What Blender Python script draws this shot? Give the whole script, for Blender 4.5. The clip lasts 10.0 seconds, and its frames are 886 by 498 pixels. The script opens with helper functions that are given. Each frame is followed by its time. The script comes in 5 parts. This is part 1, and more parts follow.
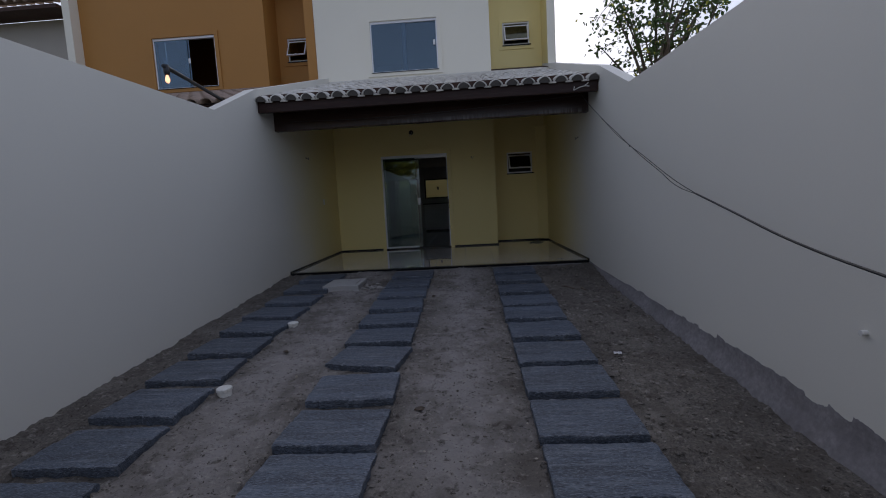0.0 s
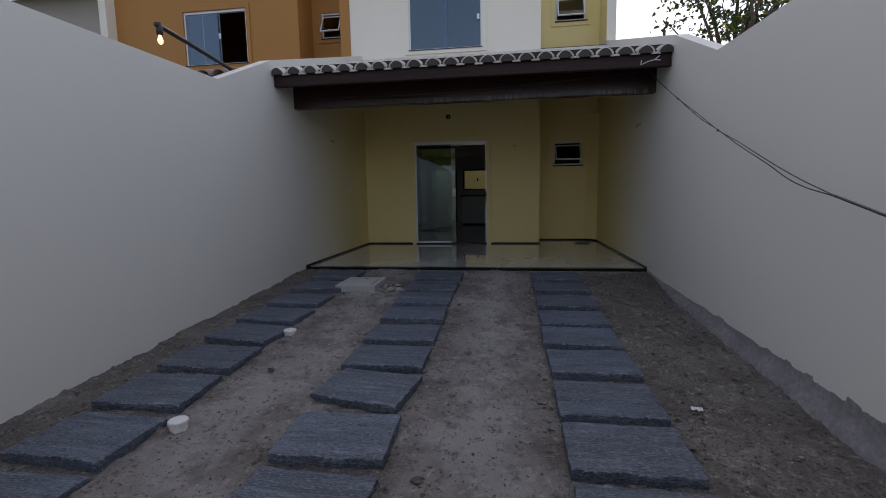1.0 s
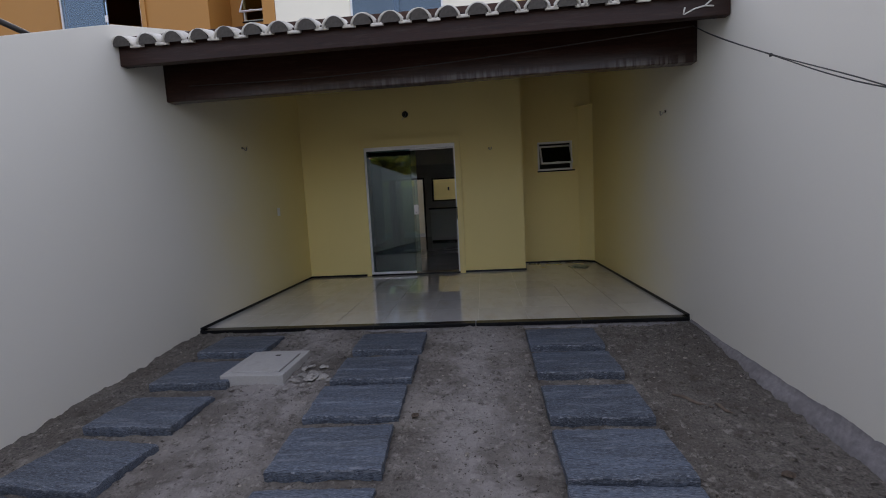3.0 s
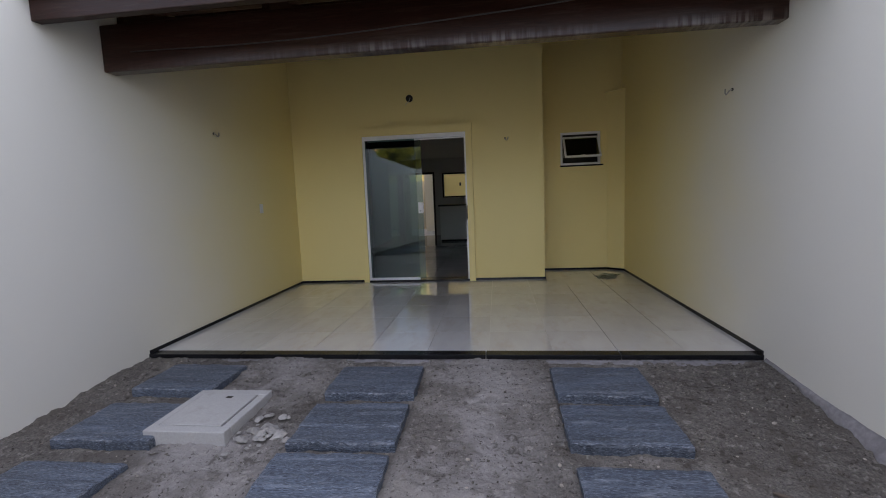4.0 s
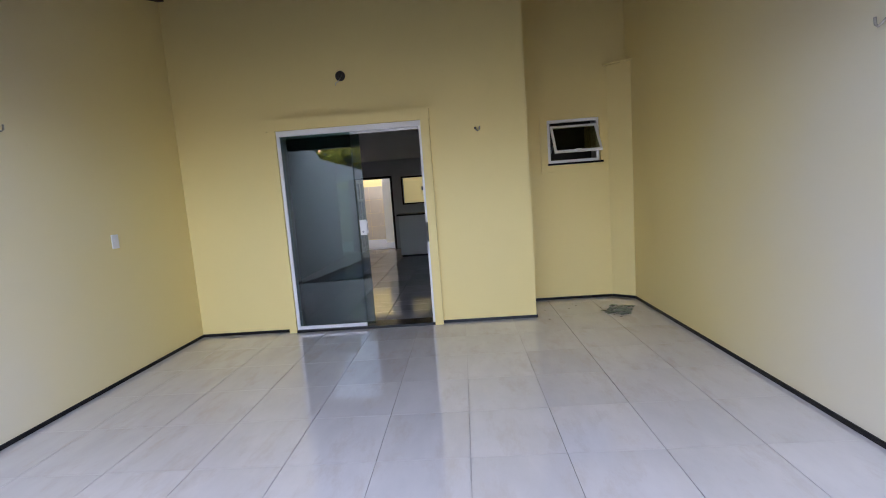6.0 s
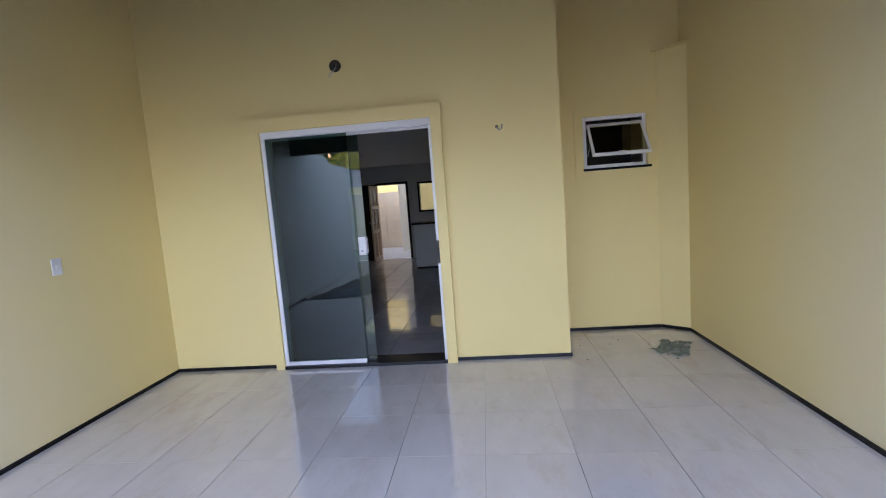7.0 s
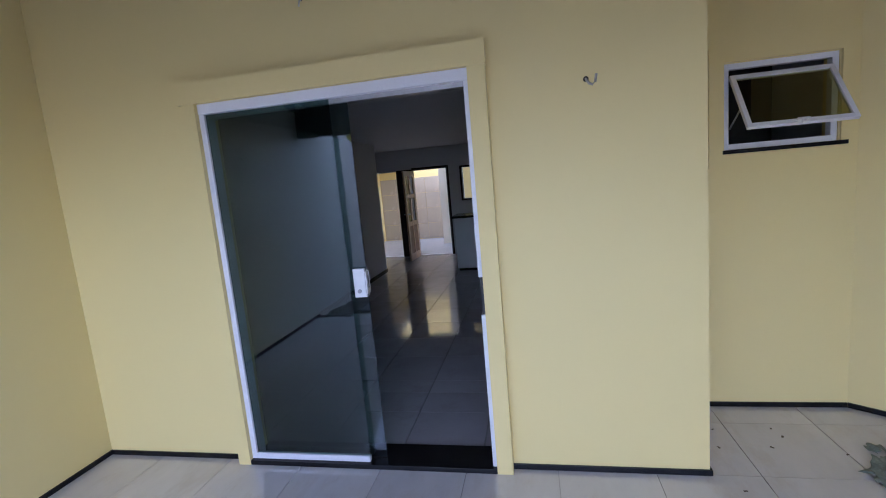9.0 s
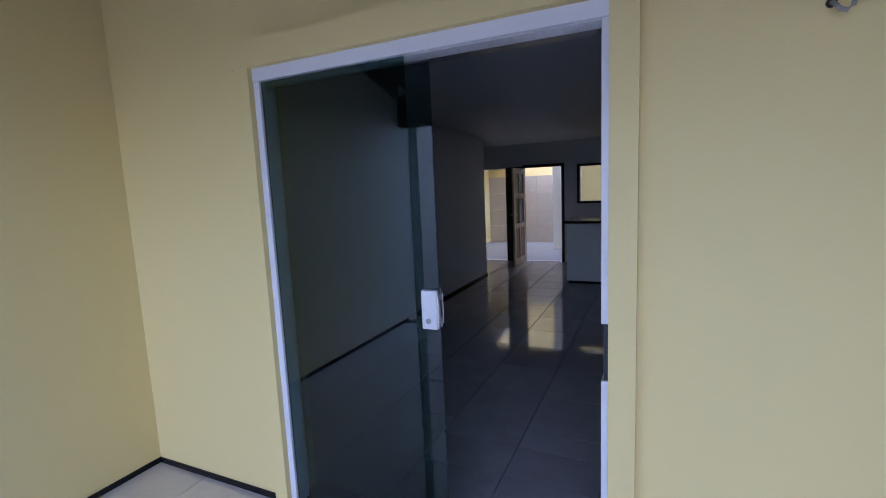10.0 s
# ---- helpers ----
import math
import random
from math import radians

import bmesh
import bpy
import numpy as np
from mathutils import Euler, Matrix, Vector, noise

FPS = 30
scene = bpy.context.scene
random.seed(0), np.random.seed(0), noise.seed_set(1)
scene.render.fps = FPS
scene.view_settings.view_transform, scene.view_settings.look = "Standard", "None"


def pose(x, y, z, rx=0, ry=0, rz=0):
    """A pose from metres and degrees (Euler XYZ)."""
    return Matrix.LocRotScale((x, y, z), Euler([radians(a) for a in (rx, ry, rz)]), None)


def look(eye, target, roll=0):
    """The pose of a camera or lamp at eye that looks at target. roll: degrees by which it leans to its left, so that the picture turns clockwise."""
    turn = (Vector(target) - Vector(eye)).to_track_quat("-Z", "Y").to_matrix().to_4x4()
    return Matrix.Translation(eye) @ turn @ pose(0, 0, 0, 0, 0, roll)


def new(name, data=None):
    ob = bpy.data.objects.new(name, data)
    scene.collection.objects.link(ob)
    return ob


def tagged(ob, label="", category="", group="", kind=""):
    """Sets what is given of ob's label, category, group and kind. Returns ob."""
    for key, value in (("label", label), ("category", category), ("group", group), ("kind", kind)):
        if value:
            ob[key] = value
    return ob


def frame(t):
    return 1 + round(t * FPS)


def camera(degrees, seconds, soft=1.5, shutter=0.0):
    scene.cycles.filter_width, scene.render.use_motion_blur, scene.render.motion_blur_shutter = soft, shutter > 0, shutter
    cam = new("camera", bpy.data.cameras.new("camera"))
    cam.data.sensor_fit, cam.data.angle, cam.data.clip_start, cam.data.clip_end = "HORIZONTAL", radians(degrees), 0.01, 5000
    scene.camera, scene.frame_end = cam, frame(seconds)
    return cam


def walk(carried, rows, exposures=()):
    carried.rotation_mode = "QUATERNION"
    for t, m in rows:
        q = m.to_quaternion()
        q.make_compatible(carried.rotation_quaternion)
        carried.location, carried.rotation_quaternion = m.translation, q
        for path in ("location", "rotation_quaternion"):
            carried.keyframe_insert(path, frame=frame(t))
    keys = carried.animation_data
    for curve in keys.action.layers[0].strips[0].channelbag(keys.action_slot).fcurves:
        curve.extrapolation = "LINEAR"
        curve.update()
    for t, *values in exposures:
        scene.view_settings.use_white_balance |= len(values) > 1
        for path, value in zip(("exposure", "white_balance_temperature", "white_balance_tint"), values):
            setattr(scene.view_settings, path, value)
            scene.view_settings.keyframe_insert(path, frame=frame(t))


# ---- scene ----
cam = camera(88.2, 10.0, soft=1.0)
PATH = [
    (0, (0.259, 0.157, 1.681), (0.142, 2.142, 1.47), -3.1),
    (0.5, (0.296, 0.587, 1.673), (0.123, 2.569, 1.468), -3.2),
    (1, (0.311, 1.044, 1.675), (0.023, 3.008, 1.434), -1.0),
    (1.5, (0.274, 1.569, 1.75), (0.056, 3.546, 1.538), -4.1),
    (2, (0.32, 2.076, 1.736), (0.06, 4.048, 1.529), -3.3),
    (2.5, (0.26, 2.565, 1.743), (-0.001, 4.541, 1.583), -1.4),
    (2.7, (0.261, 2.779, 1.817), (0.107, 4.766, 1.642), -3.4),
    (3.8, (0.26, 3.81, 1.847), (-0.05, 5.765, 1.559), -1.5),
    (4, (0.253, 4.01, 1.856), (0.015, 5.982, 1.623), -2.3),
    (4.5, (0.219, 4.467, 1.903), (0.141, 6.447, 1.631), -3.4),
    (5, (0.244, 4.932, 1.926), (0.008, 6.906, 1.706), -1.5),
    (5.5, (0.175, 5.388, 1.934), (-0.006, 7.369, 1.721), -2.6),
    (6, (0.21, 5.824, 1.966), (0.112, 7.808, 1.732), -4.2),
    (6.2, (0.201, 5.975, 1.971), (0.051, 7.961, 1.789), -3.2),
    (7.3, (0.254, 6.869, 2.052), (0.057, 8.842, 1.786), -4.4),
    (7.5, (0.221, 7.011, 2.035), (0.028, 8.978, 1.732), -3.8),
    (8, (0.263, 7.503, 2.06), (-0.068, 9.468, 1.889), -2.9),
    (8.5, (0.216, 7.862, 2.156), (-0.243, 9.794, 1.918), -2.1),
    (9, (0.115, 8.237, 2.191), (-0.281, 10.176, 1.907), -5.1),
    (9.5, (0.131, 8.647, 2.171), (-0.541, 10.517, 1.945), -3.0),
    (10, (-0.022, 8.956, 2.17), (-0.861, 10.753, 1.91), -2.5),
]
EXPOSURES = [(0.0, -0.9, 6350, 10), (0.5, -0.45, 6550, 10), (1.0, -0.45, 6700, 10), (1.5, -0.35, 6900, 10), (2.5, 0.05, 7050, 11), (3.8, 0.88, 7000, 11), (4.0, 1.08, 7000, 11), (4.5, 1.56, 6900, 11), (5.0, 1.9, 6750, 12), (5.5, 2.2, 6500, 13), (6.0, 2.24, 6350, 15), (7.5, 2.42, 5800, 18), (8.0, 2.4, 5750, 19), (8.5, 2.34, 5550, 19), (9.0, 2.34, 5400, 21), (10.0, 2.14, 5150, 23)]
walk(cam, [(t, look(eye, target, roll)) for t, eye, target, roll in PATH], EXPOSURES)


# ---- light ----
SUN_ELEVATION, SUN_AZIMUTH = radians(34), radians(-6)
world = bpy.data.worlds.new("world")
scene.world = world
world.use_nodes = True
wn = world.node_tree.nodes
sky = wn.new("ShaderNodeTexSky")
sky.sky_type, sky.sun_disc = "NISHITA", False
sky.sun_elevation, sky.sun_rotation = SUN_ELEVATION, SUN_AZIMUTH
sky.air_density, sky.dust_density, sky.ozone_density = 1.0, 3.0, 1.0
wn["Background"].inputs["Strength"].default_value = 0.12
haze, veil, clouds, tone, total = wn.new("ShaderNodeBackground"), wn.new("ShaderNodeAddShader"), wn.new("ShaderNodeTexNoise"), wn.new("ShaderNodeMapRange"), wn.new("ShaderNodeVectorMath")
clouds.inputs["Scale"].default_value, clouds.inputs["Detail"].default_value = 1.6, 5
tone.inputs["From Min"].default_value, tone.inputs["From Max"].default_value = 0.3, 0.7
tone.inputs["To Min"].default_value, tone.inputs["To Max"].default_value = 0.85, 1.15
total.operation = "SCALE"
total.inputs[0].default_value = (0.945, 1.0, 1.29)
world.node_tree.links.new(clouds.outputs["Fac"], tone.inputs["Value"])
world.node_tree.links.new(tone.outputs["Result"], total.inputs["Scale"])
world.node_tree.links.new(total.outputs[0], haze.inputs["Color"])
haze.inputs["Strength"].default_value = 0.66
world.node_tree.links.new(wn["Background"].outputs[0], veil.inputs[0])
world.node_tree.links.new(haze.outputs[0], veil.inputs[1])
world.node_tree.links.new(veil.outputs[0], wn["World Output"].inputs["Surface"])
world.node_tree.links.new(sky.outputs[0], wn["Background"].inputs["Color"])
sun = new("sun", bpy.data.lights.new("sun", "SUN"))
sun.data.energy, sun.data.angle, sun.data.color = 0.45, radians(30), (1.0, 0.95, 0.88)
toward = Vector((math.sin(SUN_AZIMUTH) * math.cos(SUN_ELEVATION), math.cos(SUN_AZIMUTH) * math.cos(SUN_ELEVATION), math.sin(SUN_ELEVATION)))
sun.matrix_world = look(toward * 60, (0, 0, 0))


# ---- materials ----
def surface(name, colour, rough=0.6, vary=0.12, fine=60.0, broad=1.3, bump=0.15, stretch=(1, 1, 1), metal=0.0,
            stain=None, stain_amount=0.0, stain_scale=2.0, per_object=0.0, coat=0.0, spec=0.5):
    """A painted, mineral or metal surface with grain, a broad drift of tone, optional stains and relief."""
    m = bpy.data.materials.new(name)
    m.use_nodes = True
    nt = m.node_tree
    N, L = nt.nodes, nt.links
    bsdf = N["Principled BSDF"]
    tc = N.new("ShaderNodeTexCoord")
    mp = N.new("ShaderNodeMapping")
    mp.inputs["Scale"].default_value = stretch
    L.new(tc.outputs["Object"], mp.inputs["Vector"])
    vec = mp.outputs["Vector"]
    info = N.new("ShaderNodeObjectInfo")
    if per_object:
        mul = N.new("ShaderNodeVectorMath")
        mul.operation = "SCALE"
        mul.inputs[0].default_value = (31.0, 17.0, 7.0)
        L.new(info.outputs["Random"], mul.inputs["Scale"])
        add = N.new("ShaderNodeVectorMath")
        L.new(vec, add.inputs[0])
        L.new(mul.outputs[0], add.inputs[1])
        vec = add.outputs[0]

    def tex(scale, detail=6, rough_=0.6):
        n = N.new("ShaderNodeTexNoise")
        n.inputs["Scale"].default_value, n.inputs["Detail"].default_value, n.inputs["Roughness"].default_value = scale, detail, rough_
        L.new(vec, n.inputs["Vector"])
        return n.outputs["Fac"]

    def ramp(fac, lo, hi, a, b):
        r = N.new("ShaderNodeMapRange")
        r.inputs["From Min"].default_value, r.inputs["From Max"].default_value = lo, hi
        r.inputs["To Min"].default_value, r.inputs["To Max"].default_value = a, b
        L.new(fac, r.inputs["Value"])
        return r.outputs["Result"]

    grain, drift = tex(fine), tex(broad, 3)
    both = N.new("ShaderNodeMath")
    both.operation = "MULTIPLY"
    L.new(ramp(grain, 0.3, 0.7, 1 - vary, 1 + vary), both.inputs[0])
    L.new(ramp(drift, 0.3, 0.7, 1 - vary * 0.6, 1 + vary * 0.6), both.inputs[1])
    value = both.outputs[0]
    if per_object:
        more = N.new("ShaderNodeMath")
        more.operation = "MULTIPLY"
        L.new(value, more.inputs[0])
        L.new(ramp(info.outputs["Random"], 0, 1, 1 - per_object, 1 + per_object), more.inputs[1])
        value = more.outputs[0]
    tint = N.new("ShaderNodeVectorMath")
    tint.operation = "SCALE"
    tint.inputs[0].default_value = colour
    L.new(value, tint.inputs["Scale"])
    col = tint.outputs[0]
    if stain:
        mix = N.new("ShaderNodeMix")
        mix.data_type = "RGBA"
        L.new(ramp(tex(stain_scale, 8, 0.7), 0.52, 0.66, 0, stain_amount), mix.inputs["Factor"])
        L.new(col, mix.inputs["A"])
        mix.inputs["B"].default_value = (*stain, 1)
        col = mix.outputs["Result"]
    L.new(col, bsdf.inputs["Base Color"])
    L.new(ramp(grain, 0.3, 0.7, max(rough * 0.85, 0.02), min(rough * 1.15, 1)), bsdf.inputs["Roughness"])
    bsdf.inputs["Metallic"].default_value = metal
    bsdf.inputs["Coat Weight"].default_value = coat
    bsdf.inputs["Specular IOR Level"].default_value = spec
    if bump:
        b = N.new("ShaderNodeBump")
        b.inputs["Strength"].default_value, b.inputs["Distance"].default_value = bump, 0.01
        L.new(grain, b.inputs["Height"])
        L.new(b.outputs["Normal"], bsdf.inputs["Normal"])
    return m


def glass(name, tint, gloss=0.04, mirror=(1, 1, 1)):
    """Tinted sheet glass: the view through it, and a mirror by Fresnel's law."""
    m = bpy.data.materials.new(name)
    m.use_nodes = True
    nt = m.node_tree
    N, L = nt.nodes, nt.links
    N.remove(N["Principled BSDF"])
    clear, shine, mix, lw = N.new("ShaderNodeBsdfTransparent"), N.new("ShaderNodeBsdfGlossy"), N.new("ShaderNodeMixShader"), N.new("ShaderNodeLayerWeight")
    clear.inputs["Color"].default_value = (*tint, 1)
    shine.inputs["Roughness"].default_value = 0.0
    shine.inputs["Color"].default_value = (*mirror, 1)
    lw.inputs["Blend"].default_value = 0.5
    power, scale = N.new("ShaderNodeMath"), N.new("ShaderNodeMath")
    power.operation, power.inputs[1].default_value = "POWER", 5.0
    scale.operation = "MULTIPLY_ADD"
    scale.inputs[1].default_value, scale.inputs[2].default_value = 1 - gloss, gloss
    L.new(lw.outputs["Facing"], power.inputs[0])
    L.new(power.outputs[0], scale.inputs[0])
    L.new(scale.outputs[0], mix.inputs["Fac"])
    L.new(clear.outputs[0], mix.inputs[1])
    L.new(shine.outputs[0], mix.inputs[2])
    L.new(mix.outputs[0], N["Material Output"].inputs["Surface"])
    return m


def wood(name, colour, worn, rough=0.45, along=(1.2, 14, 14)):
    """Varnished timber with long grain and greyed, worn streaks."""
    return surface(name, colour, rough, 0.35, 9.0, 1.5, 0.12, along, stain=worn, stain_amount=0.7, stain_scale=2.2, spec=0.25)


CREAM = surface("cream_wall_paint", (0.81, 0.668, 0.288), 0.55, 0.015, 220, 0.9, 0.05)
WHITE = surface("white_yard_paint", (0.68, 0.655, 0.585), 0.65, 0.02, 180, 0.8, 0.08, stain=(0.60, 0.59, 0.55), stain_amount=0.25, stain_scale=0.9)


def daylight_fade(name, yard, porch):
    """Side wall paint: uneven fade from porch cream to yard off-white paints in daylight."""
    m = surface(name, yard, 0.6, 0.02, 180, 0.8, 0.06)
    N, L = m.node_tree.nodes, m.node_tree.links
    bsdf = N["Principled BSDF"]
    old = bsdf.inputs["Base Color"].links[0].from_socket
    tc, sep, n, add, r, mix = N.new("ShaderNodeTexCoord"), N.new("ShaderNodeSeparateXYZ"), N.new("ShaderNodeTexNoise"), N.new("ShaderNodeMath"), N.new("ShaderNodeMapRange"), N.new("ShaderNodeMix")
    n.inputs["Scale"].default_value, n.inputs["Detail"].default_value = 1.4, 6
    L.new(tc.outputs["Object"], sep.inputs[0])
    L.new(tc.outputs["Object"], n.inputs["Vector"])
    L.new(sep.outputs["Y"], add.inputs[0])
    L.new(n.outputs["Fac"], add.inputs[1])
    r.interpolation_type = "SMOOTHSTEP"
    # Fade along y spans the porch, greying the walls where cool skylight falls.
    r.inputs["From Min"].default_value, r.inputs["From Max"].default_value = 7.5, 10.7
    L.new(add.outputs[0], r.inputs["Value"])
    mix.data_type = "RGBA"
    L.new(r.outputs["Result"], mix.inputs["Factor"])
    L.new(old, mix.inputs["A"])
    mix.inputs["B"].default_value = (*porch, 1)
    L.new(mix.outputs["Result"], bsdf.inputs["Base Color"])
    return m


SIDE = daylight_fade("cream_wall_painted_daylight", (0.68, 0.655, 0.585), (0.81, 0.675, 0.300))
FACADE = surface("white_facade_paint", (0.82, 0.77, 0.645), 0.65, 0.02, 160, 0.8, 0.06)
ORANGE = surface("orange_facade_paint", (0.42, 0.195, 0.042), 0.65, 0.05, 120, 0.9, 0.06)
GREYWALL = surface("grey_neighbour_plaster", (0.42, 0.38, 0.33), 0.8, 0.08, 60, 0.9, 0.1)
# Near-black colour put in to hold the space behind the small window dark.
BATH_SHADE = surface("painted_bath_dark", (0.07, 0.07, 0.075), 0.4, 0.1, 20, 2, 0.0)
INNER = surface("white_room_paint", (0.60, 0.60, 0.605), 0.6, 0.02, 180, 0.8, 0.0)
GRANITE = surface("black_granite", (0.010, 0.010, 0.011), 0.22, 0.6, 220, 4, 0.0, spec=0.22)
TILE = surface("polished_beige_porcelain", (0.57, 0.552, 0.535), 0.010, 0.05, 3.0, 1.1, 0.0, (2.4, 0.9, 1), spec=1.0, coat=0.6, stain=(0.48, 0.415, 0.35), stain_amount=0.42, stain_scale=2.6, per_object=0.05)
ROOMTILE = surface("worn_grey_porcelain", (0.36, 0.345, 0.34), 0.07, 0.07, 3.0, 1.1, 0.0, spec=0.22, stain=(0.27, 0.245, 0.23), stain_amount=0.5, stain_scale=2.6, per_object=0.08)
GROUT = surface("grey_grout", (0.22, 0.21, 0.20), 0.8, 0.1, 80, 2, 0.1)
YARDTILE = surface("white_glazed_wall_tile", (0.47, 0.42, 0.34), 0.25, 0.02, 5, 0.8, 0.0)
CONCRETE = surface("grey_cement", (0.36, 0.35, 0.33), 0.85, 0.14, 70, 2.0, 0.35, stain=(0.26, 0.24, 0.21), stain_amount=0.6)
CEMENT_COVER = surface("pale_cement_lid", (0.37, 0.36, 0.345), 0.8, 0.10, 90, 2.5, 0.2, stain=(0.27, 0.255, 0.235), stain_amount=0.5, stain_scale=5)
BEAM = wood("dark_varnished_beam_wood", (0.021, 0.0072, 0.0046), (0.045, 0.028, 0.020), 0.5)


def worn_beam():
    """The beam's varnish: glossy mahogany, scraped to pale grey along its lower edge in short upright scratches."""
    m = wood("scraped_beam_varnish", (0.024, 0.0075, 0.0042), (0.045, 0.026, 0.018), 0.34)
    N, L = m.node_tree.nodes, m.node_tree.links
    bsdf = N["Principled BSDF"]
    bsdf.inputs["Coat Weight"].default_value, bsdf.inputs["Coat Roughness"].default_value = 0.35, 0.25
    old = bsdf.inputs["Base Color"].links[0].from_socket
    tc, mp, n, r, big, rb, sep, edge, a, b, mix = (N.new("ShaderNode" + k) for k in ("TexCoord", "Mapping", "TexNoise", "MapRange", "TexNoise", "MapRange", "SeparateXYZ", "MapRange", "Math", "Math", "Mix"))
    mp.inputs["Scale"].default_value = (34, 8, 2.5)
    L.new(tc.outputs["Object"], mp.inputs["Vector"])
    L.new(mp.outputs["Vector"], n.inputs["Vector"])
    n.inputs["Scale"].default_value, n.inputs["Detail"].default_value = 1.0, 5
    r.inputs["From Min"].default_value, r.inputs["From Max"].default_value = 0.42, 0.62
    L.new(n.outputs["Fac"], r.inputs["Value"])
    big.inputs["Scale"].default_value, big.inputs["Detail"].default_value = 1.3, 3
    L.new(tc.outputs["Object"], big.inputs["Vector"])
    rb.inputs["From Min"].default_value, rb.inputs["From Max"].default_value = 0.36, 0.58
    L.new(big.outputs["Fac"], rb.inputs["Value"])
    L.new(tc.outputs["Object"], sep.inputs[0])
    edge.inputs["From Min"].default_value, edge.inputs["From Max"].default_value = 2.97, 2.89
    L.new(sep.outputs["Z"], edge.inputs["Value"])
    a.operation = b.operation = "MULTIPLY"
    L.new(r.outputs["Result"], a.inputs[0])
    L.new(rb.outputs["Result"], a.inputs[1])
    L.new(a.outputs[0], b.inputs[0])
    L.new(edge.outputs["Result"], b.inputs[1])
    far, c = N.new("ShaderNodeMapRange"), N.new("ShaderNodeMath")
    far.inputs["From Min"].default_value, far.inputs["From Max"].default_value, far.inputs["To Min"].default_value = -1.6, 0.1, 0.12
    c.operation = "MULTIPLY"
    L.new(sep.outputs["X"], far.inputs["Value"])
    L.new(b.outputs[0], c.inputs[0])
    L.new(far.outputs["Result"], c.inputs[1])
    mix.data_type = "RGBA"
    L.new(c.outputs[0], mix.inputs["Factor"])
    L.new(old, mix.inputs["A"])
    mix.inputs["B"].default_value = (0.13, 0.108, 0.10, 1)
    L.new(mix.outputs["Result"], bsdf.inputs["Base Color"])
    return m


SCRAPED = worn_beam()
RAFTER = wood("dark_rafter_wood", (0.045, 0.018, 0.010), (0.08, 0.045, 0.03), 0.5, (14, 1.2, 14))
CLAY = surface("whitewashed_clay_tile", (0.64, 0.605, 0.54), 0.85, 0.12, 45, 5, 0.25, stain=(0.36, 0.32, 0.27), stain_amount=0.55, stain_scale=6, per_object=0.12)
# Near-black tone for the shade inside the eave tile hollows.
HOLLOW_SHADE = surface("painted_hollow_shade", (0.075, 0.066, 0.058), 0.95, 0.3, 45, 5, 0.4)
CLAYDARK = surface("old_clay_tile", (0.30, 0.22, 0.17), 0.9, 0.2, 45, 5, 0.3, stain=(0.13, 0.11, 0.09), stain_amount=0.7, stain_scale=6)
ALU = surface("white_painted_aluminium", (0.78, 0.78, 0.80), 0.3, 0.01, 90, 2, 0.0)
PLASTIC = surface("white_plastic", (0.76, 0.76, 0.75), 0.35, 0.02, 60, 3, 0.0)
PVC = surface("dusty_white_pvc", (0.66, 0.65, 0.61), 0.5, 0.08, 70, 6, 0.05, stain=(0.42, 0.38, 0.33), stain_amount=0.6, stain_scale=20)
STEEL = surface("dull_steel", (0.40, 0.40, 0.41), 0.35, 0.08, 60, 4, 0.0, metal=1.0)
BLACKMETAL = surface("black_painted_pipe", (0.018, 0.018, 0.02), 0.45, 0.2, 60, 4, 0.05)
CABLE = surface("black_cable_sheath", (0.012, 0.012, 0.013), 0.5, 0.2, 60, 4, 0.0)
OLDWIRE = surface("dusty_grey_wire", (0.34, 0.32, 0.28), 0.6, 0.25, 60, 9, 0.0)
WIRE = surface("pale_wire", (0.58, 0.56, 0.52), 0.5, 0.1, 60, 4, 0.0)
DARK = surface("dark_box_inside", (0.03, 0.025, 0.018), 0.8, 0.3, 60, 4, 0.1)
CLOTH = surface("faded_green_cloth", (0.19, 0.225, 0.185), 0.9, 0.25, 90, 9, 0.4, stain=(0.28, 0.30, 0.24), stain_amount=0.7, stain_scale=9)
PAPER = surface("crumpled_white_paper", (0.68, 0.66, 0.66), 0.8, 0.06, 60, 9, 0.2)
PALEWOOD = wood("pale_door_wood", (0.58, 0.42, 0.28), (0.62, 0.50, 0.37), 0.4, (14, 14, 1.2))
DARKWOOD = wood("dark_stained_frame_wood", (0.020, 0.011, 0.007), (0.035, 0.022, 0.014), 0.5, (14, 14, 1.2))
DOORWOOD = wood("reddish_door_wood", (0.23, 0.115, 0.06), (0.30, 0.19, 0.12), 0.4, (14, 14, 1.2))
BARK = surface("grey_brown_bark", (0.13, 0.10, 0.075), 0.9, 0.35, 25, 3, 0.6, (1, 1, 0.25))
LEAF = surface("green_leaf", (0.075, 0.12, 0.028), 0.5, 0.45, 2.5, 0.7, 0.0)
LEAF.node_tree.nodes["Principled BSDF"].inputs["Transmission Weight"].default_value = 0.0
# Bright yellow stands in for sunlight on the leaves of the rear tree.
YELLOWLEAF = surface("yellow_leaf_painted_sun", (0.60, 0.55, 0.085), 0.5, 0.4, 2.5, 0.7, 0.0)
DRYLEAF = surface("dry_brown_leaf", (0.075, 0.052, 0.036), 0.7, 0.3, 30, 5, 0.1)
STUCCO = surface("splashed_cement_plinth", (0.21, 0.196, 0.198), 0.9, 0.25, 30, 3, 0.4, stain=(0.15, 0.135, 0.135), stain_amount=0.6, stain_scale=4)
COUNTER = surface("white_counter_laminate", (0.80, 0.80, 0.80), 0.4, 0.02, 60, 1, 0.0)
